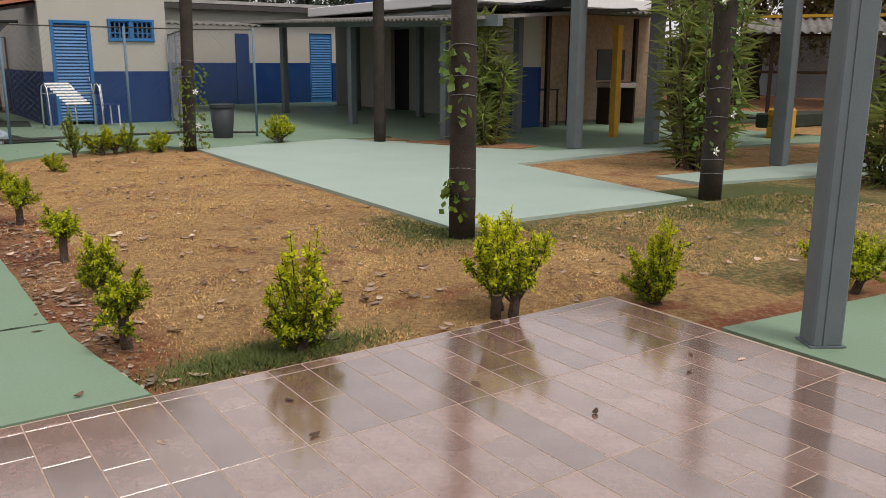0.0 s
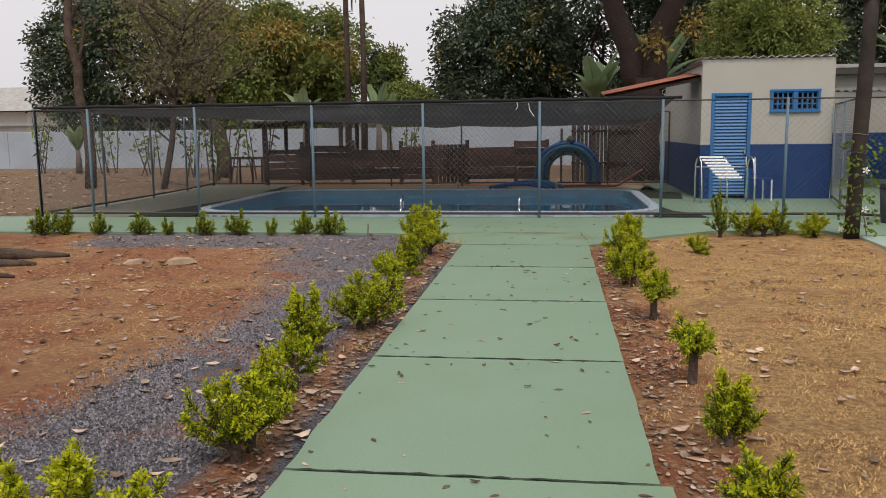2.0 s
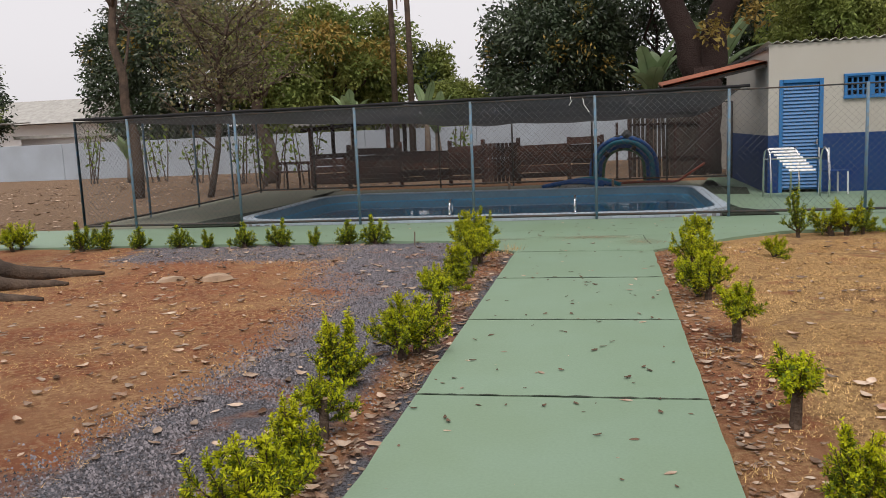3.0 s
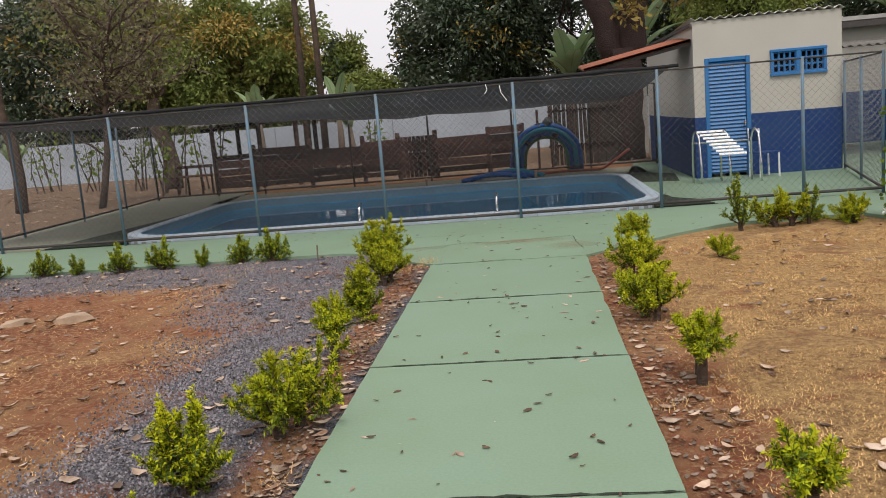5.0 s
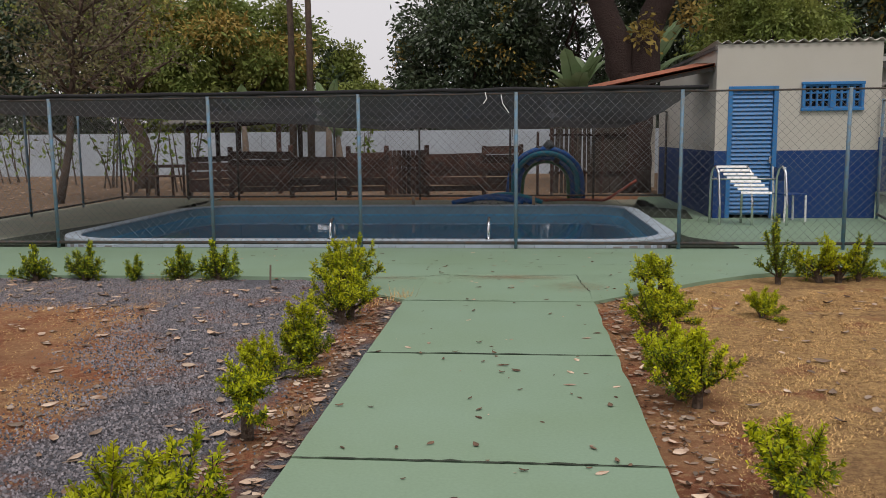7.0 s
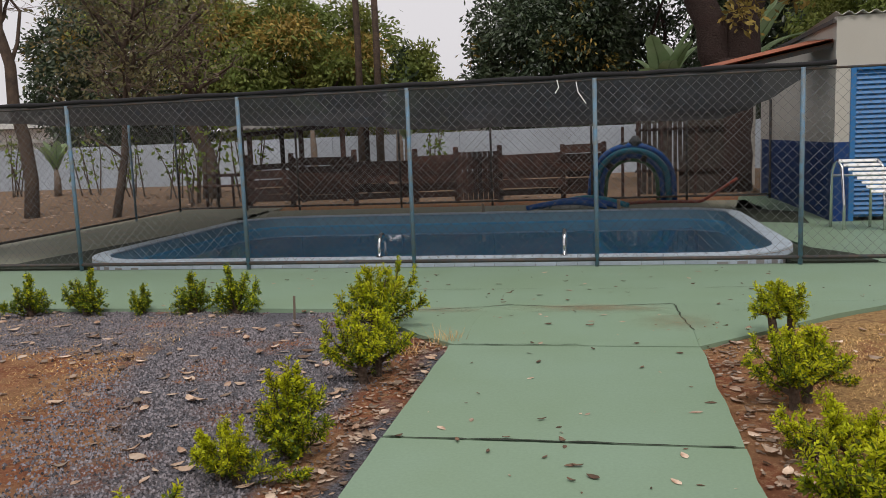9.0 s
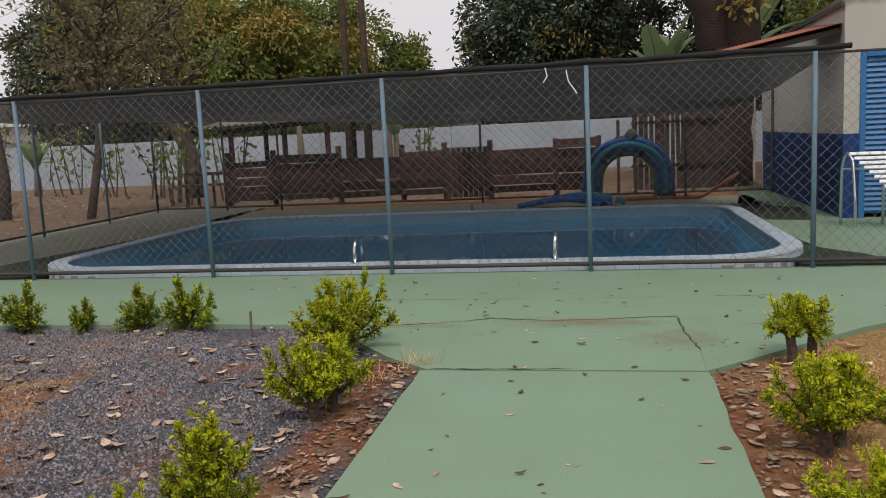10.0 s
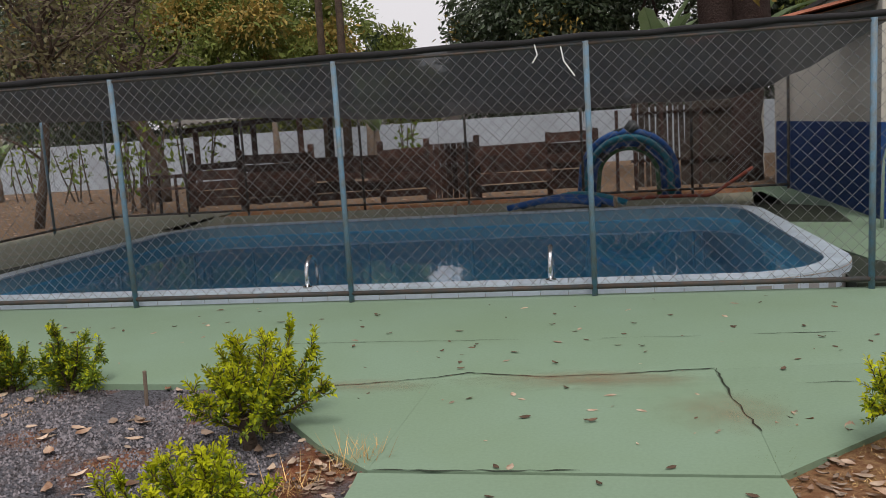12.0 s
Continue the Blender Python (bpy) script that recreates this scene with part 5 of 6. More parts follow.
def crown(seed, lobes, n, size, droop=0.6):
    """Leaf arrays on the outside of several lobes (x, y, z, rx, ry, rz), in clumps with gaps."""
    r = np.random.default_rng(seed)
    w = np.array([a[3] * a[4] + a[5] * a[4] for a in lobes])
    per_clump = 26
    nc = n // per_clump
    pick = r.choice(len(lobes), nc, p=w / w.sum())
    L = np.array(lobes)[pick]
    d = unit(r.normal(size=(nc, 3)))
    d[:, 2] = np.where(d[:, 2] < -0.55, -d[:, 2], d[:, 2])
    c = L[:, :3] + d * L[:, 3:6] * r.uniform(0.72, 1.06, (nc, 1))
    c = np.repeat(c, per_clump, 0) + r.normal(size=(nc * per_clump, 3)) * size * 0.95
    out = unit(np.repeat(d, per_clump, 0) + r.normal(size=c.shape) * 0.7 + np.array([0, 0, -droop]))
    ln = size * r.uniform(0.7, 1.25, (len(c), 1))
    along = out * ln
    across = unit(np.cross(out, r.normal(size=c.shape))) * ln * 0.2
    return leaf_quads(c, along, across, np.zeros_like(c))


def limb(g, start, end, r0, r1, seed, wob=0.12, n=8, sides=8):
    r = random.Random(seed)
    a, b = Vector(start), Vector(end)
    L = (b - a).length
    pts = []
    for k in range(n):
        u = k / (n - 1)
        o = Vector((r.uniform(-1, 1), r.uniform(-1, 1), r.uniform(-0.5, 0.5))) * wob * L * 0.25 * (0 if k in (0, n - 1) else 1)
        pts.append(a.lerp(b, u) + o)
    g.tube(pts, [r0 + (r1 - r0) * k / (n - 1) for k in range(n)], sides)
    return pts


def broad_tree(name, label, x, y, cz, radii, seed, n, leaf=MANGO, leaf2=MANGOY, share=0.2, size=0.27, bark=BARKRED, trunk=0.32, lobes_n=34):
    """Round-headed tree: trunk, limbs to many leafy clumps set over an uneven crown."""
    t = thing(name, label, "tree", at=pose(x, y, -0.04))
    r = random.Random(seed)
    A, B, C = radii
    lobes = []
    for k in range(lobes_n):
        u = 1 - 2 * (k + 0.5) / lobes_n
        a = 2.39996 * k + r.uniform(-0.3, 0.3)
        q = math.sqrt(1 - u * u)
        w = r.uniform(0.68, 0.92)
        m = r.uniform(0.17, 0.30)
        lobes.append((A * w * q * math.cos(a), B * w * q * math.sin(a), cz + C * w * u, A * m, B * m, C * m * 0.85))
    g = Geo()
    foot = max(0.6, cz - C * 0.75)
    limb(g, (0, 0, 0), (0.1, 0.1, foot + 0.6), trunk, trunk * 0.7, seed, 0.1)
    for k, q in enumerate(lobes[::3]):
        limb(g, (0.1, 0.1, foot + 0.2), q[:3], trunk * 0.4, 0.04, seed + k, 0.2, 7, 6)
    part("trunk", g, bark, t, smooth=True)
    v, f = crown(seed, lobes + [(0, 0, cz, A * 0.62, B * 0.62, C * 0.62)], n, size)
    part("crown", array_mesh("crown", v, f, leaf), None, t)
    tips = [q for k, q in enumerate(lobes) if k % 3 == seed % 3 and q[2] > cz - 0.3 * C]
    v, f = crown(seed + 1, tips, int(n * share), size)
    tagged(part("new_growth", array_mesh("new_growth", v, f, leaf2), None, t), "lighter young leaves", kind="stuff")
    return t


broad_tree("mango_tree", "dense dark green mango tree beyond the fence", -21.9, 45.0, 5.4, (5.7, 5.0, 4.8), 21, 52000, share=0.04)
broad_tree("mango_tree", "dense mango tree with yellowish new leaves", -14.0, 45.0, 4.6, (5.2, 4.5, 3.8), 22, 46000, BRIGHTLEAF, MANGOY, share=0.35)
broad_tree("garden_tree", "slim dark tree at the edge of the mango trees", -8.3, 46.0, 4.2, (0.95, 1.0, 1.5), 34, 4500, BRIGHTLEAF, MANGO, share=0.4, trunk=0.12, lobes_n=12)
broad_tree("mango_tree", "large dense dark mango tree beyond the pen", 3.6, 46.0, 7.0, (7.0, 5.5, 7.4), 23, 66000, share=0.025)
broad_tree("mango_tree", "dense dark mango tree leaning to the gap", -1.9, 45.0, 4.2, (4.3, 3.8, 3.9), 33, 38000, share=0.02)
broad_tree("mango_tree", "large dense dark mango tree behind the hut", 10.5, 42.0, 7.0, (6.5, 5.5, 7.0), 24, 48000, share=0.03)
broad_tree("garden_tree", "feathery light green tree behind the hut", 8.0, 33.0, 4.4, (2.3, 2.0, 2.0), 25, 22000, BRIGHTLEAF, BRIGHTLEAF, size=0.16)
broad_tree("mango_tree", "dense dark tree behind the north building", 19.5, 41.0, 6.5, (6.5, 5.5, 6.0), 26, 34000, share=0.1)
broad_tree("garden_tree", "distant rounded tree past the far wall", -37.5, 47.0, 4.0, (2.3, 2.2, 2.8), 27, 12000, MANGO, BRIGHTLEAF)
broad_tree("garden_tree", "small light green tree beyond the wall", -6.9, 43.0, 2.7, (1.4, 1.4, 1.3), 28, 9000, BRIGHTLEAF, BRIGHTLEAF, size=0.2, trunk=0.12)
broad_tree("garden_tree", "dry brownish tree beyond the cage yard", 30.0, 21.0, 5.2, (5.0, 4.5, 4.2), 29, 24000, DRYLEAF, BRIGHTLEAF)
broad_tree("garden_tree", "dry bamboo-like thicket beyond the cage", 29.0, 15.0, 4.6, (4.5, 4.0, 2.6), 30, 22000, DRYLEAF, BRIGHTLEAF)
broad_tree("garden_tree", "dry bamboo-like thicket beyond the yard", 30.0, 9.5, 4.6, (4.5, 4.0, 2.6), 31, 20000, DRYLEAF, BRIGHTLEAF)

# big trunk behind the hut, forking
fork = thing("big_tree", "huge forked reddish trunk rising behind the hut", "tree", at=pose(3.15, 27.4, -0.04))
g = Geo()
limb(g, (0, 0, 0), (0.1, 0, 3.0), 0.58, 0.44, 1, 0.05, 8, 14)
limb(g, (0.05, 0, 2.6), (-1.5, 0.2, 6.8), 0.40, 0.24, 2, 0.12, 8, 12)
limb(g, (0.15, 0, 2.6), (1.3, -0.2, 7.2), 0.42, 0.26, 3, 0.12, 8, 12)
limb(g, (-0.9, 0.1, 5.0), (-0.4, 0.6, 8.0), 0.2, 0.1, 4, 0.12, 6, 8)
part("trunk", g, BARKRED, fork, smooth=True)
v, f = crown(41, [(-1.5, 0, 9, 3, 3, 1.6), (2, 0, 9.2, 3, 3, 1.6)], 9000, 0.28)
part("crown", array_mesh("crown", v, f, MANGO), None, fork)
v, f = crown(42, [(0.2, -0.6, 3.9, 0.25, 0.2, 0.25), (1.35, -0.5, 4.4, 0.2, 0.2, 0.3)], 300, 0.2)
tagged(part("sprout", array_mesh("sprout", v, f, MANGOY), None, fork), "yellowish leafy sprouts on the trunk", kind="stuff")


def twiggy_tree(name, label, x, y, height, seed, spread, leaves, lean_=(0.0, 0.0), r0=0.13, twigs=26, leafmat=DRYLEAF, first=0.35):
    t = thing(name, label, "tree", at=pose(x, y, -0.04))
    r = random.Random(seed)
    g, tw = Geo(), Geo()
    spine = limb(g, (0, 0, 0), (lean_[0], lean_[1], height * 0.75), r0, r0 * 0.45, seed, 0.1, 9, 10)
    ends = []
    for k in range(twigs):
        u = first + (1 - first) * r.random()
        p = spine[min(8, int(u * 8))]
        a = r.uniform(0, 6.28)
        e = p + Vector((math.cos(a) * spread * r.uniform(0.4, 1), math.sin(a) * spread * r.uniform(0.4, 1), height * r.uniform(0.08, 0.32)))
        pts = limb(g, p, e, r0 * 0.32, 0.015, seed + k, 0.3, 6, 5)
        for j in range(8):
            s = pts[r.randint(2, 5)]
            b = r.uniform(0, 6.28)
            e2 = s + Vector((math.cos(b), math.sin(b), r.uniform(-0.35, 0.75))) * r.uniform(0.3, 0.9) * spread * 0.5
            q = limb(tw, s, e2, 0.012, 0.005, seed + j, 0.35, 5, 3)
            for _ in range(3):
                c = r.uniform(0, 6.28)
                limb(tw, q[3], q[3] + Vector((math.cos(c), math.sin(c), r.uniform(-0.6, 0.6))) * 0.4 * spread * 0.5, 0.007, 0.004, seed, 0.3, 3, 3)
            ends.append(e2)
    part("trunk", g, BARK, t, smooth=True)
    tagged(part("twig_work", tw, TWIG, t), "fine dry twigs", kind="stuff")
    if leaves:
        rr = np.random.default_rng(seed)
        E = np.array([tuple(e) for e in ends])[rr.integers(0, len(ends), leaves)] + rr.normal(size=(leaves, 3)) * spread * 0.16
        d = unit(rr.normal(size=(leaves, 3)) + np.array([0, 0, -0.4]))
        v, f = leaf_quads(E, d * 0.13, unit(np.cross(d, rr.normal(size=d.shape))) * 0.035, np.zeros_like(E))
        part("leaves", array_mesh("leaves", v, f, leafmat), None, t)
    return t


twiggy_tree("dry_tree", "slender tree with fine brown twigs", -10.5, 24.0, 6.6, 51, 1.9, 2400, (0.9, 0.0), 0.10)
twiggy_tree("bare_tree", "dark bare branched tree outside the fence", -12.9, 24.3, 9.5, 52, 1.5, 60, (-0.3, 0.2), 0.17, 8, MANGO, 0.55)
twiggy_tree("leaning_tree", "thick leaning trunk near the plank pen", -10.95, 29.6, 7.5, 53, 2.4, 3500, (-0.9, 0.3), 0.28, 18, BRIGHTLEAF, 0.45)

# near trunk with spreading roots
root = thing("rooted_tree", "stout brown trunk with spreading surface roots", "tree", at=pose(-7.2, 10.6, -0.05))
g = Geo()
g.tube([(0, 0, -0.05), (0.02, 0, 0.25), (0, 0, 0.7), (-0.03, 0.02, 1.5), (-0.02, 0.05, 3.0), (0.1, 0.1, 5.5)], [0.62, 0.48, 0.40, 0.36, 0.34, 0.28], 18)
part("trunk", g, BARK, root, smooth=True)
for k, a in enumerate((-80, -50, -25, 0, 28, 60, 110, 170, 230)):
    ca, sa = math.cos(radians(a)), math.sin(radians(a))
    ln = (1.5, 1.3, 1.7, 1.25, 1.5, 1.2, 1.2, 1.2, 1.2)[k]
    pts = [(ca * (0.22 + ln * u) - sa * 0.18 * math.sin(5 * u + k), sa * (0.22 + ln * u) + ca * 0.18 * math.sin(5 * u + k), 0.42 * (1 - u) ** 3 + 0.03) for u in np.linspace(0, 1, 9)]
    part("root", Geo().tube(pts, [0.17, 0.15, 0.12, 0.10, 0.085, 0.07, 0.06, 0.045, 0.02], 9), BARK, root, smooth=True)
g = Geo()
limb(g, (0, 0, 4.6), (4.2, 3.0, 5.9), 0.16, 0.03, 7, 0.15, 9, 7)
limb(g, (2.2, 1.6, 5.2), (4.6, 1.6, 5.0), 0.04, 0.01, 8, 0.2, 6, 5)
part("branch", g, BARK, root, smooth=True)


# ---- bananas, palms ----
def frond(g, base, az, ln, lift, width, seed, tatter=0.3):
    """Arching broad leaf as a strip on both sides of a midrib."""
    r = random.Random(seed)
    pts = []
    for k in range(9):
        u = k / 8
        out = ln * (u * math.cos(lift) + 0.15 * u * u)
        pts.append(Vector(base) + Vector((math.cos(az) * out, math.sin(az) * out, ln * (u * math.sin(lift) - 0.55 * u * u * math.cos(lift)))))
    side = Vector((-math.sin(az), math.cos(az), 0))
    for s in (-1, 1):
        vs = []
        for k, p in enumerate(pts):
            w = width * math.sin(math.pi * min(1, 0.08 + 0.92 * k / 8)) ** 0.6 * (1 - r.uniform(0, tatter) * 0.5)
            vs += [p, p + side * s * w + Vector((0, 0, 0.25 * w))]
        g.add(vs, [(2 * k, 2 * k + 1, 2 * k + 3, 2 * k + 2) if s > 0 else (2 * k, 2 * k + 2, 2 * k + 3, 2 * k + 1) for k in range(8)])
    g.tube(pts, [0.03 - 0.003 * k for k in range(9)], 4)


def banana(x, y, h, n, ln, seed, label="banana plant with broad pale green leaves"):
    t = thing("banana_plant", label, "banana plant", "banana plants", at=pose(x, y, -0.04))
    r = random.Random(seed)
    part("stem", Geo().tube([(0, 0, 0), (0.03, 0, h * 0.6), (0, 0, h)], [0.14, 0.11, 0.06], 9), TWIG, t, smooth=True)
    for k in range(n):
        g = Geo()
        frond(g, (0, 0, h * 0.93), 6.28 * k / n + r.uniform(-0.4, 0.4), ln * r.uniform(0.7, 1.1), radians(r.uniform(48, 84)), ln * 0.165, seed * 9 + k, 0.7)
        part("leaf", g, BANANA, t)
    return t


banana(2.0, 31.5, 2.7, 10, 2.2, 1)
banana(4.0, 30.6, 3.1, 9, 2.3, 2)
banana(-9.2, 33.6, 2.2, 6, 1.5, 3)
banana(-6.2, 33.4, 2.3, 6, 1.5, 4)
banana(-5.2, 30.4, 1.6, 7, 1.6, 5)
banana(-18.6, 33.2, 1.0, 7, 1.5, 6, "small banana plant before the boundary wall")
banana(13.8, 36.0, 4.3, 7, 2.0, 7)


def sapling(x, y, h, stems, seed, label):
    t = thing("sapling", label, "sapling", "saplings by the fence", at=pose(x, y, -0.04))
    r = np.random.default_rng(seed)
    B, A = [], []
    for k in range(stems):
        a = r.uniform(0, 6.28)
        p0 = np.array([0.25 * r.normal(), 0.25 * r.normal(), 0.0])
        p1 = p0 + np.array([0.28 * h * math.cos(a) * r.random(), 0.28 * h * math.sin(a) * r.random(), h * r.uniform(0.6, 1.0)])
        pm = (p0 + p1) / 2 + r.normal(size=3) * 0.06
        part("stem", Geo().tube([p0, pm, p1], [0.028, 0.02, 0.01], 5), BARK, t)
        for j in range(16):
            u = r.uniform(0.35, 1.0)
            B.append(p0 * (1 - u) + p1 * u + r.normal(size=3) * 0.10)
            A.append(unit(np.array([*r.normal(size=2), r.uniform(-1.6, 0.1)])) * r.uniform(0.12, 0.28))
    B, A = np.array(B), np.array(A)
    part("leaves", array_mesh("leaves", *leaf_quads(B, A, unit(np.cross(A, r.normal(size=A.shape))) * 0.05, np.zeros_like(B)), OLD), None, t)
    return t


for k, (x, y, h, n) in enumerate(((-9.9, 26.6, 2.3, 5), (-10.6, 28.0, 2.0, 4), (-9.1, 28.4, 2.4, 4), (-12.2, 30.0, 2.6, 5), (-14.6, 31.5, 2.2, 5), (-17.5, 33.0, 2.4, 6), (-4.6, 31.0, 2.3, 5), (-20.5, 33.5, 2.6, 6))):
    sapling(x, y, h, n, 90 + k, "thin leafy sapling with hanging leaves near the boundary wall")

for x, y, h, seed in ((-7.1, 32.2, 9.5, 1), (-6.4, 31.8, 9.2, 2)):
    t = thing("palm_tree", "slim tall palm trunk with hanging dry fronds", "palm", "palms", at=pose(x, y, -0.04))
    part("trunk", Geo().tube([(0, 0, 0), (0.05, 0, h * 0.5), (0, 0, h)], [0.13, 0.10, 0.09], 10), BARK, t, smooth=True)
    r = random.Random(seed)
    for k in range(9):
        az = r.uniform(0, 6.28)
        pts = [Vector((math.cos(az) * 0.35 * min(1, u * 4), math.sin(az) * 0.35 * min(1, u * 4), h - 0.2 - u * r.uniform(2.2, 3.2))) for u in np.linspace(0, 1, 7)]
        part("frond", Geo().tube(pts, [0.05, 0.06, 0.07, 0.07, 0.05, 0.03, 0.01], 4), PALMDRY, t, "hanging dry frond")
    for k in range(12):
        g = Geo()
        frond(g, (0, 0, h), 6.28 * k / 12, 2.4, radians(r.uniform(20, 70)), 0.28, k)
        part("frond", g, BRIGHTLEAF, t)


# ---- strap-leaved clumps, vine and creeper ----
def strap_clump(x, y, h, stems, seed, label, spread=0.45, heads=0.5):
    t = thing("strap_leaf_plant", label, "plant", "strap-leaved plants", at=pose(x, y, -0.04))
    r = np.random.default_rng(seed)
    g = Geo()
    B, A, W = [], [], []
    for k in range(stems):
        a, d = r.uniform(0, 6.28), spread * math.sqrt(r.random())
        hh = h * r.uniform(0.45, 1.0)
        p0 = np.array([d * 0.6 * math.cos(a), d * 0.6 * math.sin(a), -0.05])
        p1 = np.array([d * 1.2 * math.cos(a), d * 1.2 * math.sin(a), hh])
        g.tube([p0, p0 * 0.5 + p1 * 0.5 + r.normal(size=3) * 0.03, p1], [0.025, 0.02, 0.015], 6)
        for j in range(64):
            u = 1 - heads * r.random() ** 1.6
            p = p0 * (1 - u) + p1 * u
            dr = unit(np.array([*r.normal(size=2), r.uniform(-0.5, 0.9)]))
            l_ = r.uniform(0.22, 0.46)
            B.append(p)
            A.append(dr * l_)
            W.append(unit(np.cross(dr, [0.1, 0.2, 1.0])) * 0.015)
    part("stem", g, BARK, t)
    v, f = leaf_quads(np.array(B), np.array(A), np.array(W), np.tile([0, 0, 0.03], (len(B), 1)))
    part("leaves", array_mesh("leaves", v, f, BLADE), None, t)
    return t


strap_clump(9.95, 7.7, 2.5, 36, 1, "tall strap-leaved clump with yellow-green tips", 0.5, 0.9)
strap_clump(9.3, 11.9, 2.2, 16, 2, "tall strap-leaved plant with dry hanging stems", 0.4, 0.35)
strap_clump(9.1, 11.6, 1.3, 16, 3, "strap-leaved clump at the foot of the column", 0.4, 0.95)
strap_clump(10.6, 5.2, 1.6, 18, 4, "dark strap-leaved clump beside the lawn", 0.5, 0.95)


def creeper(x, y, z0, z1, n, seed, label, size=0.11, r=0.15, material=VINE, flowers=0):
    t = thing("creeper", label, "climbing plant", "creepers", at=pose(x, y, 0))
    rr = np.random.default_rng(seed)
    a = rr.uniform(0, 6.28, n) if size < 0.08 else rr.uniform(2.6, 4.4, n)
    z = rr.uniform(z0, z1, n)
    rad = r * (rr.uniform(0.7, 1.5, n) if size < 0.08 else rr.uniform(0.9, 1.25, n))
    B = np.stack([np.cos(a) * rad, np.sin(a) * rad, z], 1)
    D = unit(np.stack([np.cos(a), np.sin(a), rr.uniform(-1.2, 0.2, n)], 1) + rr.normal(size=(n, 3)) * 0.4)
    v, f = leaf_quads(B, D * size * rr.uniform(0.7, 1.2, (n, 1)), unit(np.cross(D, rr.normal(size=(n, 3)))) * size * 0.4, np.zeros((n, 3)))
    part("leaves", array_mesh("leaves", v, f, material), None, t)
    pts = [(0.125 * math.cos(3 * u), 0.125 * math.sin(3 * u), -0.03 + u * z1) for u in np.linspace(0, 1, 20)]
    part("stem", Geo().tube(pts, 0.008, 5), TWIG, t)
    for k in range(flowers):
        i = rr.integers(0, n)
        g = Geo()
        for q in range(5):
            b = 6.28 * q / 5
            g.add([(0, 0, 0), (0.035 * math.cos(b - 0.4), 0.01, 0.035 * math.sin(b - 0.4)), (0.055 * math.cos(b), -0.005, 0.055 * math.sin(b)), (0.035 * math.cos(b + 0.4), 0.01, 0.035 * math.sin(b + 0.4))], [(0, 1, 2, 3)])
        fl = part("flower", g, FLOWER, t, "white flower")
        fl.location = tuple(B[i] * np.array([1.3, 1.3, 1.0]) + np.array([-0.05, -0.06, 0]))
    return t


creeper(4.38, 5.74, 0.95, 1.62, 30, 1, "yellow-green heart-leaved vine on the wooden pole", 0.095, 0.13, VINE)
creeper(4.38, 5.74, 0.18, 0.5, 26, 2, "dark green vine at the foot of the pole", 0.08, 0.13, OLD)
creeper(4.72, 13.6, 0.05, 1.35, 260, 3, "white-flowered creeper on the corner pole", 0.07, 0.16, OLD, 6)
creeper(7.85, 5.9, 0.5, 2.2, 200, 4, "white-flowered creeper on the leaning pole", 0.075, 0.17, VINE, 7)

# ---- loose ground cover: litter, grass, gravel ----
def in_bed(x, y):
    left = (x < -0.72) & (x > -7.5) & (y > 3.6) & (y < 13.9)
    lawn_ = (x > 1.06) & (x < 4.5) & (y > 3.72) & (y < 13.4)
    right_ = (x > 4.5) & (x < 9) & (y > 3.0) & (y < 5.75)
    return left | lawn_ | right_


def curled_leaves(x, y, z, size, seed):
    """Dead leaves as two curled strips of quads each."""
    r = np.random.default_rng(seed)
    n = len(x)
    a = r.uniform(0, 6.28, n)
    L = size * r.uniform(0.6, 1.3, n)
    curl = r.uniform(-0.1, 0.35, n)
    tilt = r.uniform(-0.25, 0.25, n)
    us, ws = np.array([0, 0.25, 0.6, 1.0]), np.array([0.03, 0.22, 0.21, 0.02])
    V = np.zeros((n, 4, 3, 3))
    for i in range(4):
        for j in range(3):
            lx = (us[i] - 0.5) * L
            ly = (j - 1) * ws[i] * L
            lz = 0.004 + curl * L * ((2 * us[i] - 1) ** 2 * 0.5 + abs(j - 1) * 0.35) + np.abs(tilt) * L * 0.3 + tilt * ly
            V[:, i, j, 0] = x + lx * np.cos(a) - ly * np.sin(a)
            V[:, i, j, 1] = y + lx * np.sin(a) + ly * np.cos(a)
            V[:, i, j, 2] = z + lz
    f = []
    for i in range(3):
        for j in range(2):
            p = i * 3 + j
            f += [(p, p + 3, p + 4), (p, p + 4, p + 1)]
    F = (np.arange(n)[:, None, None] * 12 + np.array(f)[None]).reshape(-1, 3)
    return V.reshape(-1, 3), F


N = 13000
lx, ly = rng.uniform(-7.5, 9, N), rng.uniform(3.6, 13.9, N)
dens = np.where(np.abs(lx + 0.95) < 0.35, 0.6, np.where(np.abs(lx - 1.22) < 0.22, 0.45, np.where(lx < 0, 0.22, 0.11)))
ok = in_bed(lx, ly) & (rng.random(N) < dens)
lx, ly = lx[ok], ly[ok]
v, f = curled_leaves(lx, ly, ground_z(lx, ly) + 0.004, 0.088, 1)
tagged(new("leaf_litter", array_mesh("leaf_litter", v, f, DEADLEAF)), "scattered dry brown fallen leaves on the beds", "leaves", kind="stuff")
ex, ey = np.concatenate([rng.normal(-0.88, 0.11, 1500), rng.normal(1.17, 0.10, 1000)]), rng.uniform(3.8, 13.2, 2500)
v, f = curled_leaves(ex, ey, ground_z(ex, ey) + 0.004, 0.040, 2)
tagged(new("leaf_litter", array_mesh("leaf_litter", v, f, DEADLEAF)), "dry leaf crumbs gathered along the walkway edges", "leaves", kind="stuff")

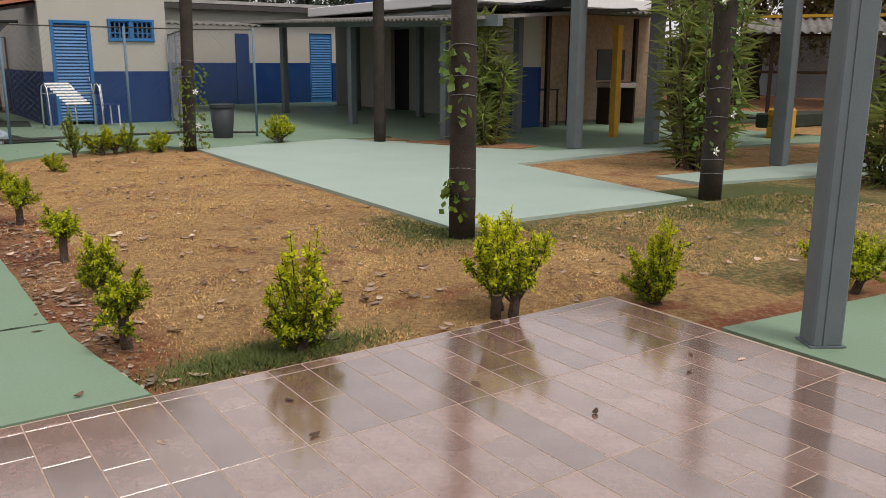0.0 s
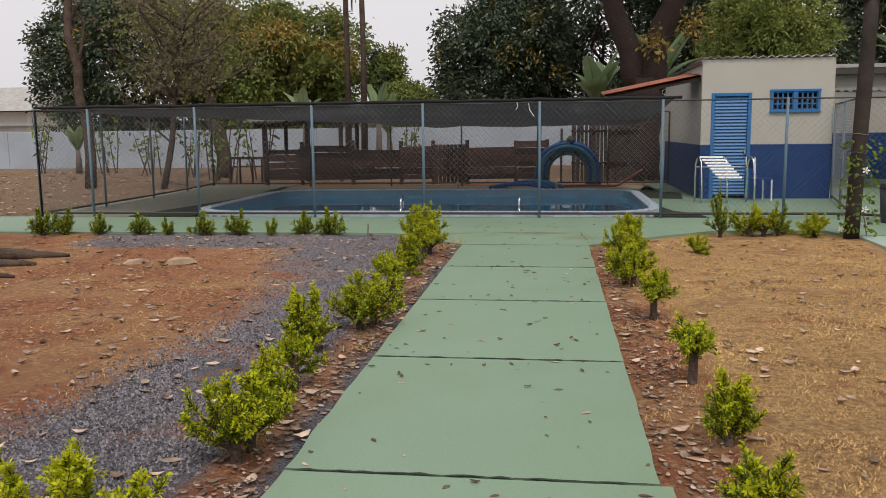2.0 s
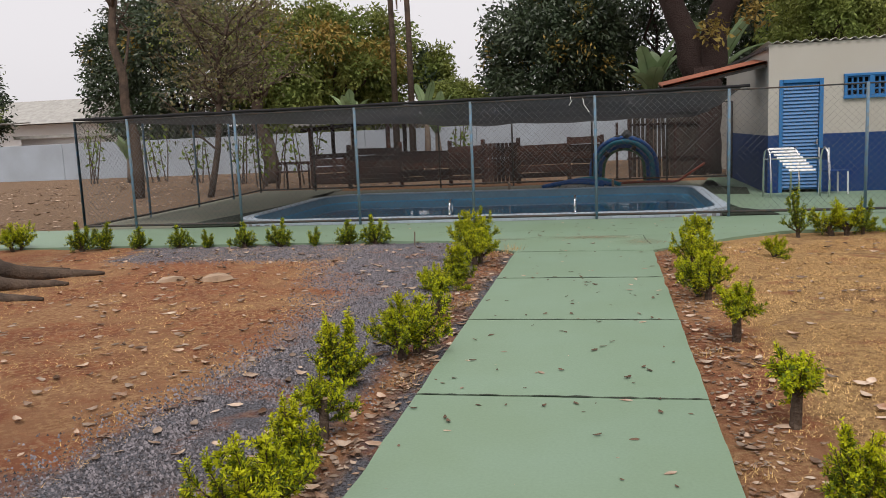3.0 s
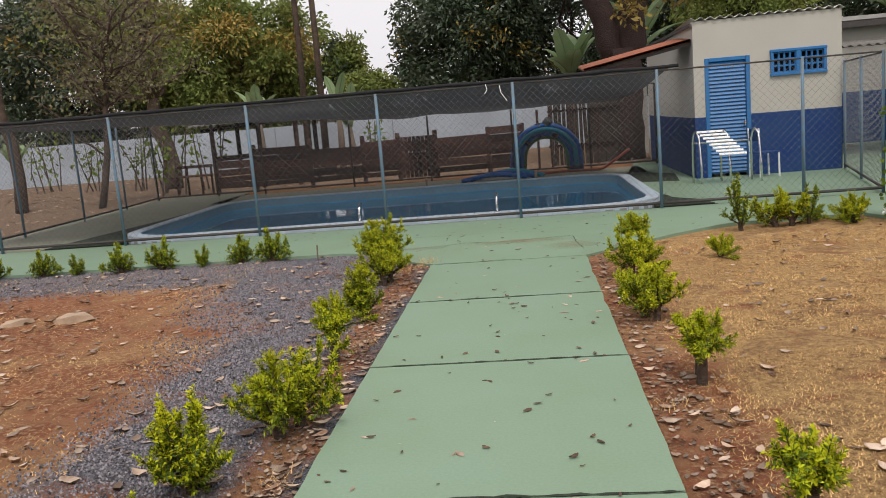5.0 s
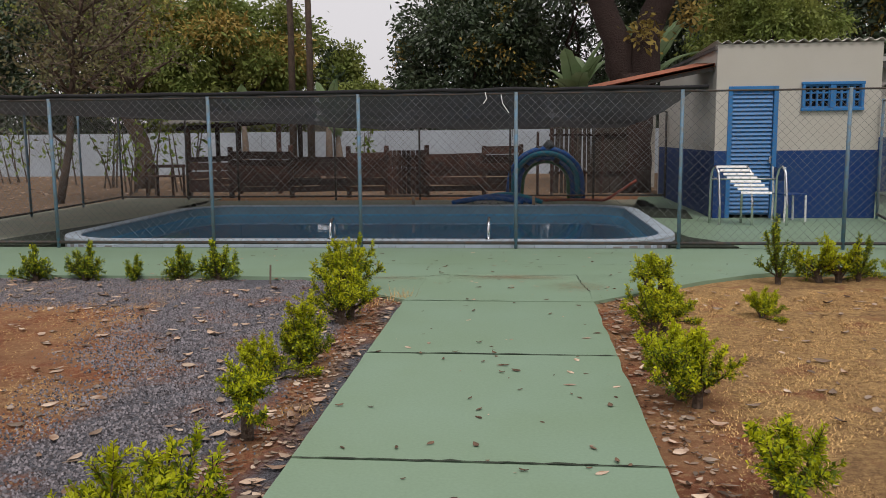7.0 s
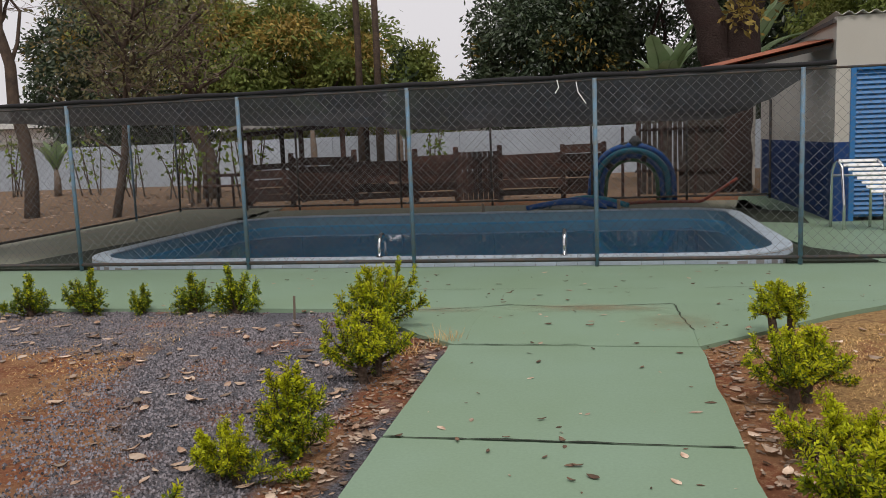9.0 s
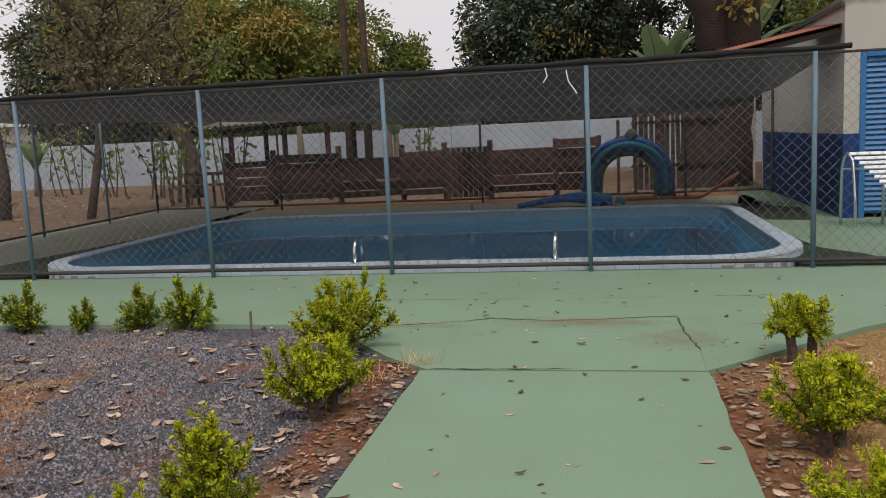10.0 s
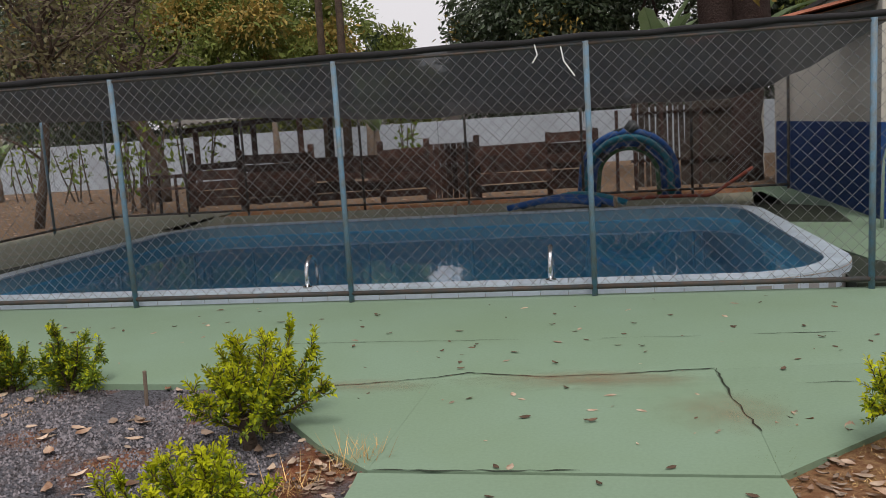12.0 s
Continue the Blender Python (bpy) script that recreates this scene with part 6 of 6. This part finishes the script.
N = 3600
ox, oy = rng.uniform(-22, 4, N), rng.uniform(14, 37, N)
ok = (ox < -9.4) | (oy > 25.9)
ox, oy = ox[ok], oy[ok]
v, f = curled_leaves(ox, oy, np.full(len(ox), -0.03), 0.14, 5)
tagged(new("leaf_litter", array_mesh("leaf_litter", v, f, DEADLEAF)), "pale fallen leaves over the dry ground outside the fence", "leaves", kind="stuff")

leaf_me = []
for k in range(6):
    v, f = curled_leaves(np.zeros(1), np.zeros(1), np.zeros(1), 0.07 + 0.01 * k, 60 + k)
    leaf_me.append(array_mesh("fallen_leaf", v, f, DARKLEAF if k % 3 else DEADLEAF))
lr = random.Random(8)
for k in range(330):
    if k < 14:
        x, y = lr.uniform(0.4, 3.9), lr.uniform(1.5, 3.5)
    elif k < 190:
        x, y = lr.uniform(-0.65, 0.98), lr.uniform(3.8, 13.8)
    else:
        x, y = lr.uniform(-4, 4.5), lr.uniform(13.9, 15.9)
    ob = new("fallen_leaf", leaf_me[k % 6])
    s = lr.uniform(0.2, 0.6) if k >= 14 else lr.uniform(0.4, 0.8)
    ob.matrix_basis = pose(x, y, 0.002, rz=lr.uniform(0, 360)) @ Matrix.Scale(s, 4)
    tagged(ob, "small dry brown leaf lying on the " + ("patio tiles" if k < 14 else "green walkway"), "leaf", "fallen leaves on the paving")


def blades(x, y, h, w, seed, flat=1.0):
    r = np.random.default_rng(seed)
    n = len(x)
    a = r.uniform(0, 6.28, n)
    d = np.stack([np.cos(a) * flat, np.sin(a) * flat, r.uniform(0.25, 1.0, n)], 1)
    B = np.stack([x, y, ground_z(x, y) - 0.003], 1)
    s = np.stack([-np.sin(a), np.cos(a), np.zeros(n)], 1) * w
    T = B + unit(d) * (h * r.uniform(0.5, 1.3, n))[:, None]
    v = np.stack([B - s, B + s, T], 1).reshape(-1, 3)
    return v, np.arange(3 * n).reshape(-1, 3)


N = 430000
bx, by = rng.uniform(1.1, 9.0, N), rng.uniform(3.7, 13.5, N)
ok = in_bed(bx, by) & (bx > 1.15 + 0.45 * rng.random(N))
patch = np.array([noise.noise(Vector((a * 1.6, b * 1.6, 2.0))) for a, b in zip(bx, by)])
ok &= patch > -0.32
v, f = blades(bx[ok], by[ok], 0.026, 0.0030, 3, 1.1)
tagged(new("dry_lawn", array_mesh("dry_lawn", v, f, STRAW)), "short straw-coloured dry lawn grass", "grass", kind="stuff")
N = 26000
hx = np.concatenate([rng.normal(4.5, 0.45, N // 3), rng.normal(7.8, 0.9, N // 3), rng.normal(1.85, 0.28, N - 2 * (N // 3))])
hy = np.concatenate([rng.normal(6.0, 0.35, N // 3), rng.normal(5.4, 0.35, N // 3), rng.normal(3.9, 0.10, N - 2 * (N // 3))])
ok = in_bed(hx, hy) & ~((hx > 4.45) & (hy > 5.95))
v, f = blades(hx[ok], hy[ok], 0.055, 0.003, 4, 0.8)
tagged(new("green_grass", array_mesh("green_grass", v, f, GRASSG)), "patches of short green grass", "grass", kind="stuff")
N = 90000
sx, sy = rng.uniform(-7, -1.0, N), rng.uniform(3.7, 13.6, N)
e_ = -2.35 + 0.25 * np.sin(sy * 0.9) - 0.10 * (sy - 8)
ok = (sx < e_ + 0.2)
pn = np.array([noise.noise(Vector((a * 0.8, b * 0.8, 7.0))) for a, b in zip(sx, sy)])
ok &= pn > -0.22 + 0.35 * rng.random(N)
v, f = blades(sx[ok], sy[ok], 0.045, 0.0028, 6, 2.2)
tagged(new("dry_straw", array_mesh("dry_straw", v, f, STRAW)), "thin dry straw scattered over red earth", "grass", kind="stuff")

N = 170000
sx, sy = rng.uniform(-6.2, -0.85, N), rng.uniform(3.7, 13.9, N)
e_ = -2.35 + 0.25 * np.sin(sy * 0.9) - 0.10 * (sy - 8)
ok = (sx > e_ + rng.normal(0, 0.18, N)) | (sy > 12.4 + rng.normal(0, 0.2, N)) | (np.abs(sy - 4.4) < 0.8 + rng.normal(0, 0.2, N))
ok &= (sx < -1.1 + rng.normal(0, 0.1, N))
pn = np.array([noise.noise(Vector((a * 1.5, b * 1.5, 9.0))) for a, b in zip(sx, sy)])
ok &= pn > -0.28 - 0.3 * rng.random(N)
sx, sy = sx[ok], sy[ok]
n = len(sx)
tetra = np.array([(1, 0, -0.4), (-0.5, 0.87, -0.4), (-0.5, -0.87, -0.4), (0.1, 0.1, 1.0)])
of = np.array([(0, 1, 3), (1, 2, 3), (2, 0, 3)])
rad = rng.uniform(0.006, 0.0125, (n, 1, 1))
P = tetra[None] * rad * rng.uniform(0.6, 1.4, (n, 4, 1))
a = rng.uniform(0, 6.28, n)
ca, sa = np.cos(a)[:, None], np.sin(a)[:, None]
P = np.stack([P[..., 0] * ca - P[..., 1] * sa, P[..., 0] * sa + P[..., 1] * ca, P[..., 2] * 0.8], -1)
P += np.stack([sx, sy, ground_z(sx, sy) + 0.003], 1)[:, None]
F = (np.arange(n)[:, None, None] * 4 + of[None]).reshape(-1, 3)
tagged(new("gravel", array_mesh("gravel", P.reshape(-1, 3), F, STONE)), "loose blue-grey gravel beside the walkway", "gravel", kind="stuff")

# cut stumps and a peg in the bed
for x, y, s, a in ((-4.55, 10.95, 0.55, 20), (-4.0, 11.0, 0.8, -15)):
    t = thing("sawn_log", "pale sawn slab of wood lying on red earth", "log", "sawn logs", at=pose(x, y, -0.03, rx=6, ry=-5, rz=a))
    lo = [(-0.30 * s, -0.05 * s), (-0.08 * s, -0.16 * s), (0.16 * s, -0.11 * s), (0.34 * s, 0.03 * s), (0.10 * s, 0.15 * s), (-0.18 * s, 0.10 * s)]
    hi = [(px * 0.82 + 0.03 * s, py * 0.8) for px, py in lo]
    hz = [0.030, 0.055, 0.070, 0.020, 0.045, 0.060]
    part("slab", Geo().add([(px, py, -0.01) for px, py in lo] + [(px, py, z * s + 0.01) for (px, py), z in zip(hi, hz)], [(5, 4, 3, 2, 1, 0), (6, 7, 11), (7, 8, 10), (7, 10, 11), (8, 9, 10)] + [(k, (k + 1) % 6, 6 + (k + 1) % 6, 6 + k) for k in range(6)]), PALEWOOD, t)
solid("marker_peg", Geo().tube([(-2.2, 13.5, -0.05), (-2.19, 13.5, 0.17)], 0.011, 6), TWIG, "short rusty peg standing in the bed corner", "peg")


# dry tufts at the paving corners
def tuft(x, y, n, h, seed, material, label):
    r = np.random.default_rng(seed)
    v, f = blades(x + r.normal(0, 0.06, n), y + r.normal(0, 0.06, n), h, 0.0025, seed, 0.6)
    tagged(new("grass_tuft", array_mesh("grass_tuft", v, f, material)), label, "grass", "grass tufts", "stuff")


for k, (x, y, n, h) in enumerate(((-0.75, 12.72, 90, 0.16), (-0.95, 12.45, 60, 0.12), (0.98, 12.78, 60, 0.06), (-0.85, 9.6, 50, 0.09), (-0.82, 7.2, 50, 0.08), (1.1, 6.0, 60, 0.07), (1.12, 8.0, 60, 0.07), (-3.35, 13.72, 60, 0.12), (-2.98, 13.7, 50, 0.12))):
    tuft(x, y, n, h, 70 + k, GRASSG if k in (2, 7, 8) else STRAW, "dark green grass tuft at the bed edge" if k in (2, 7, 8) else "dry straw-coloured grass tuft at the bed edge")
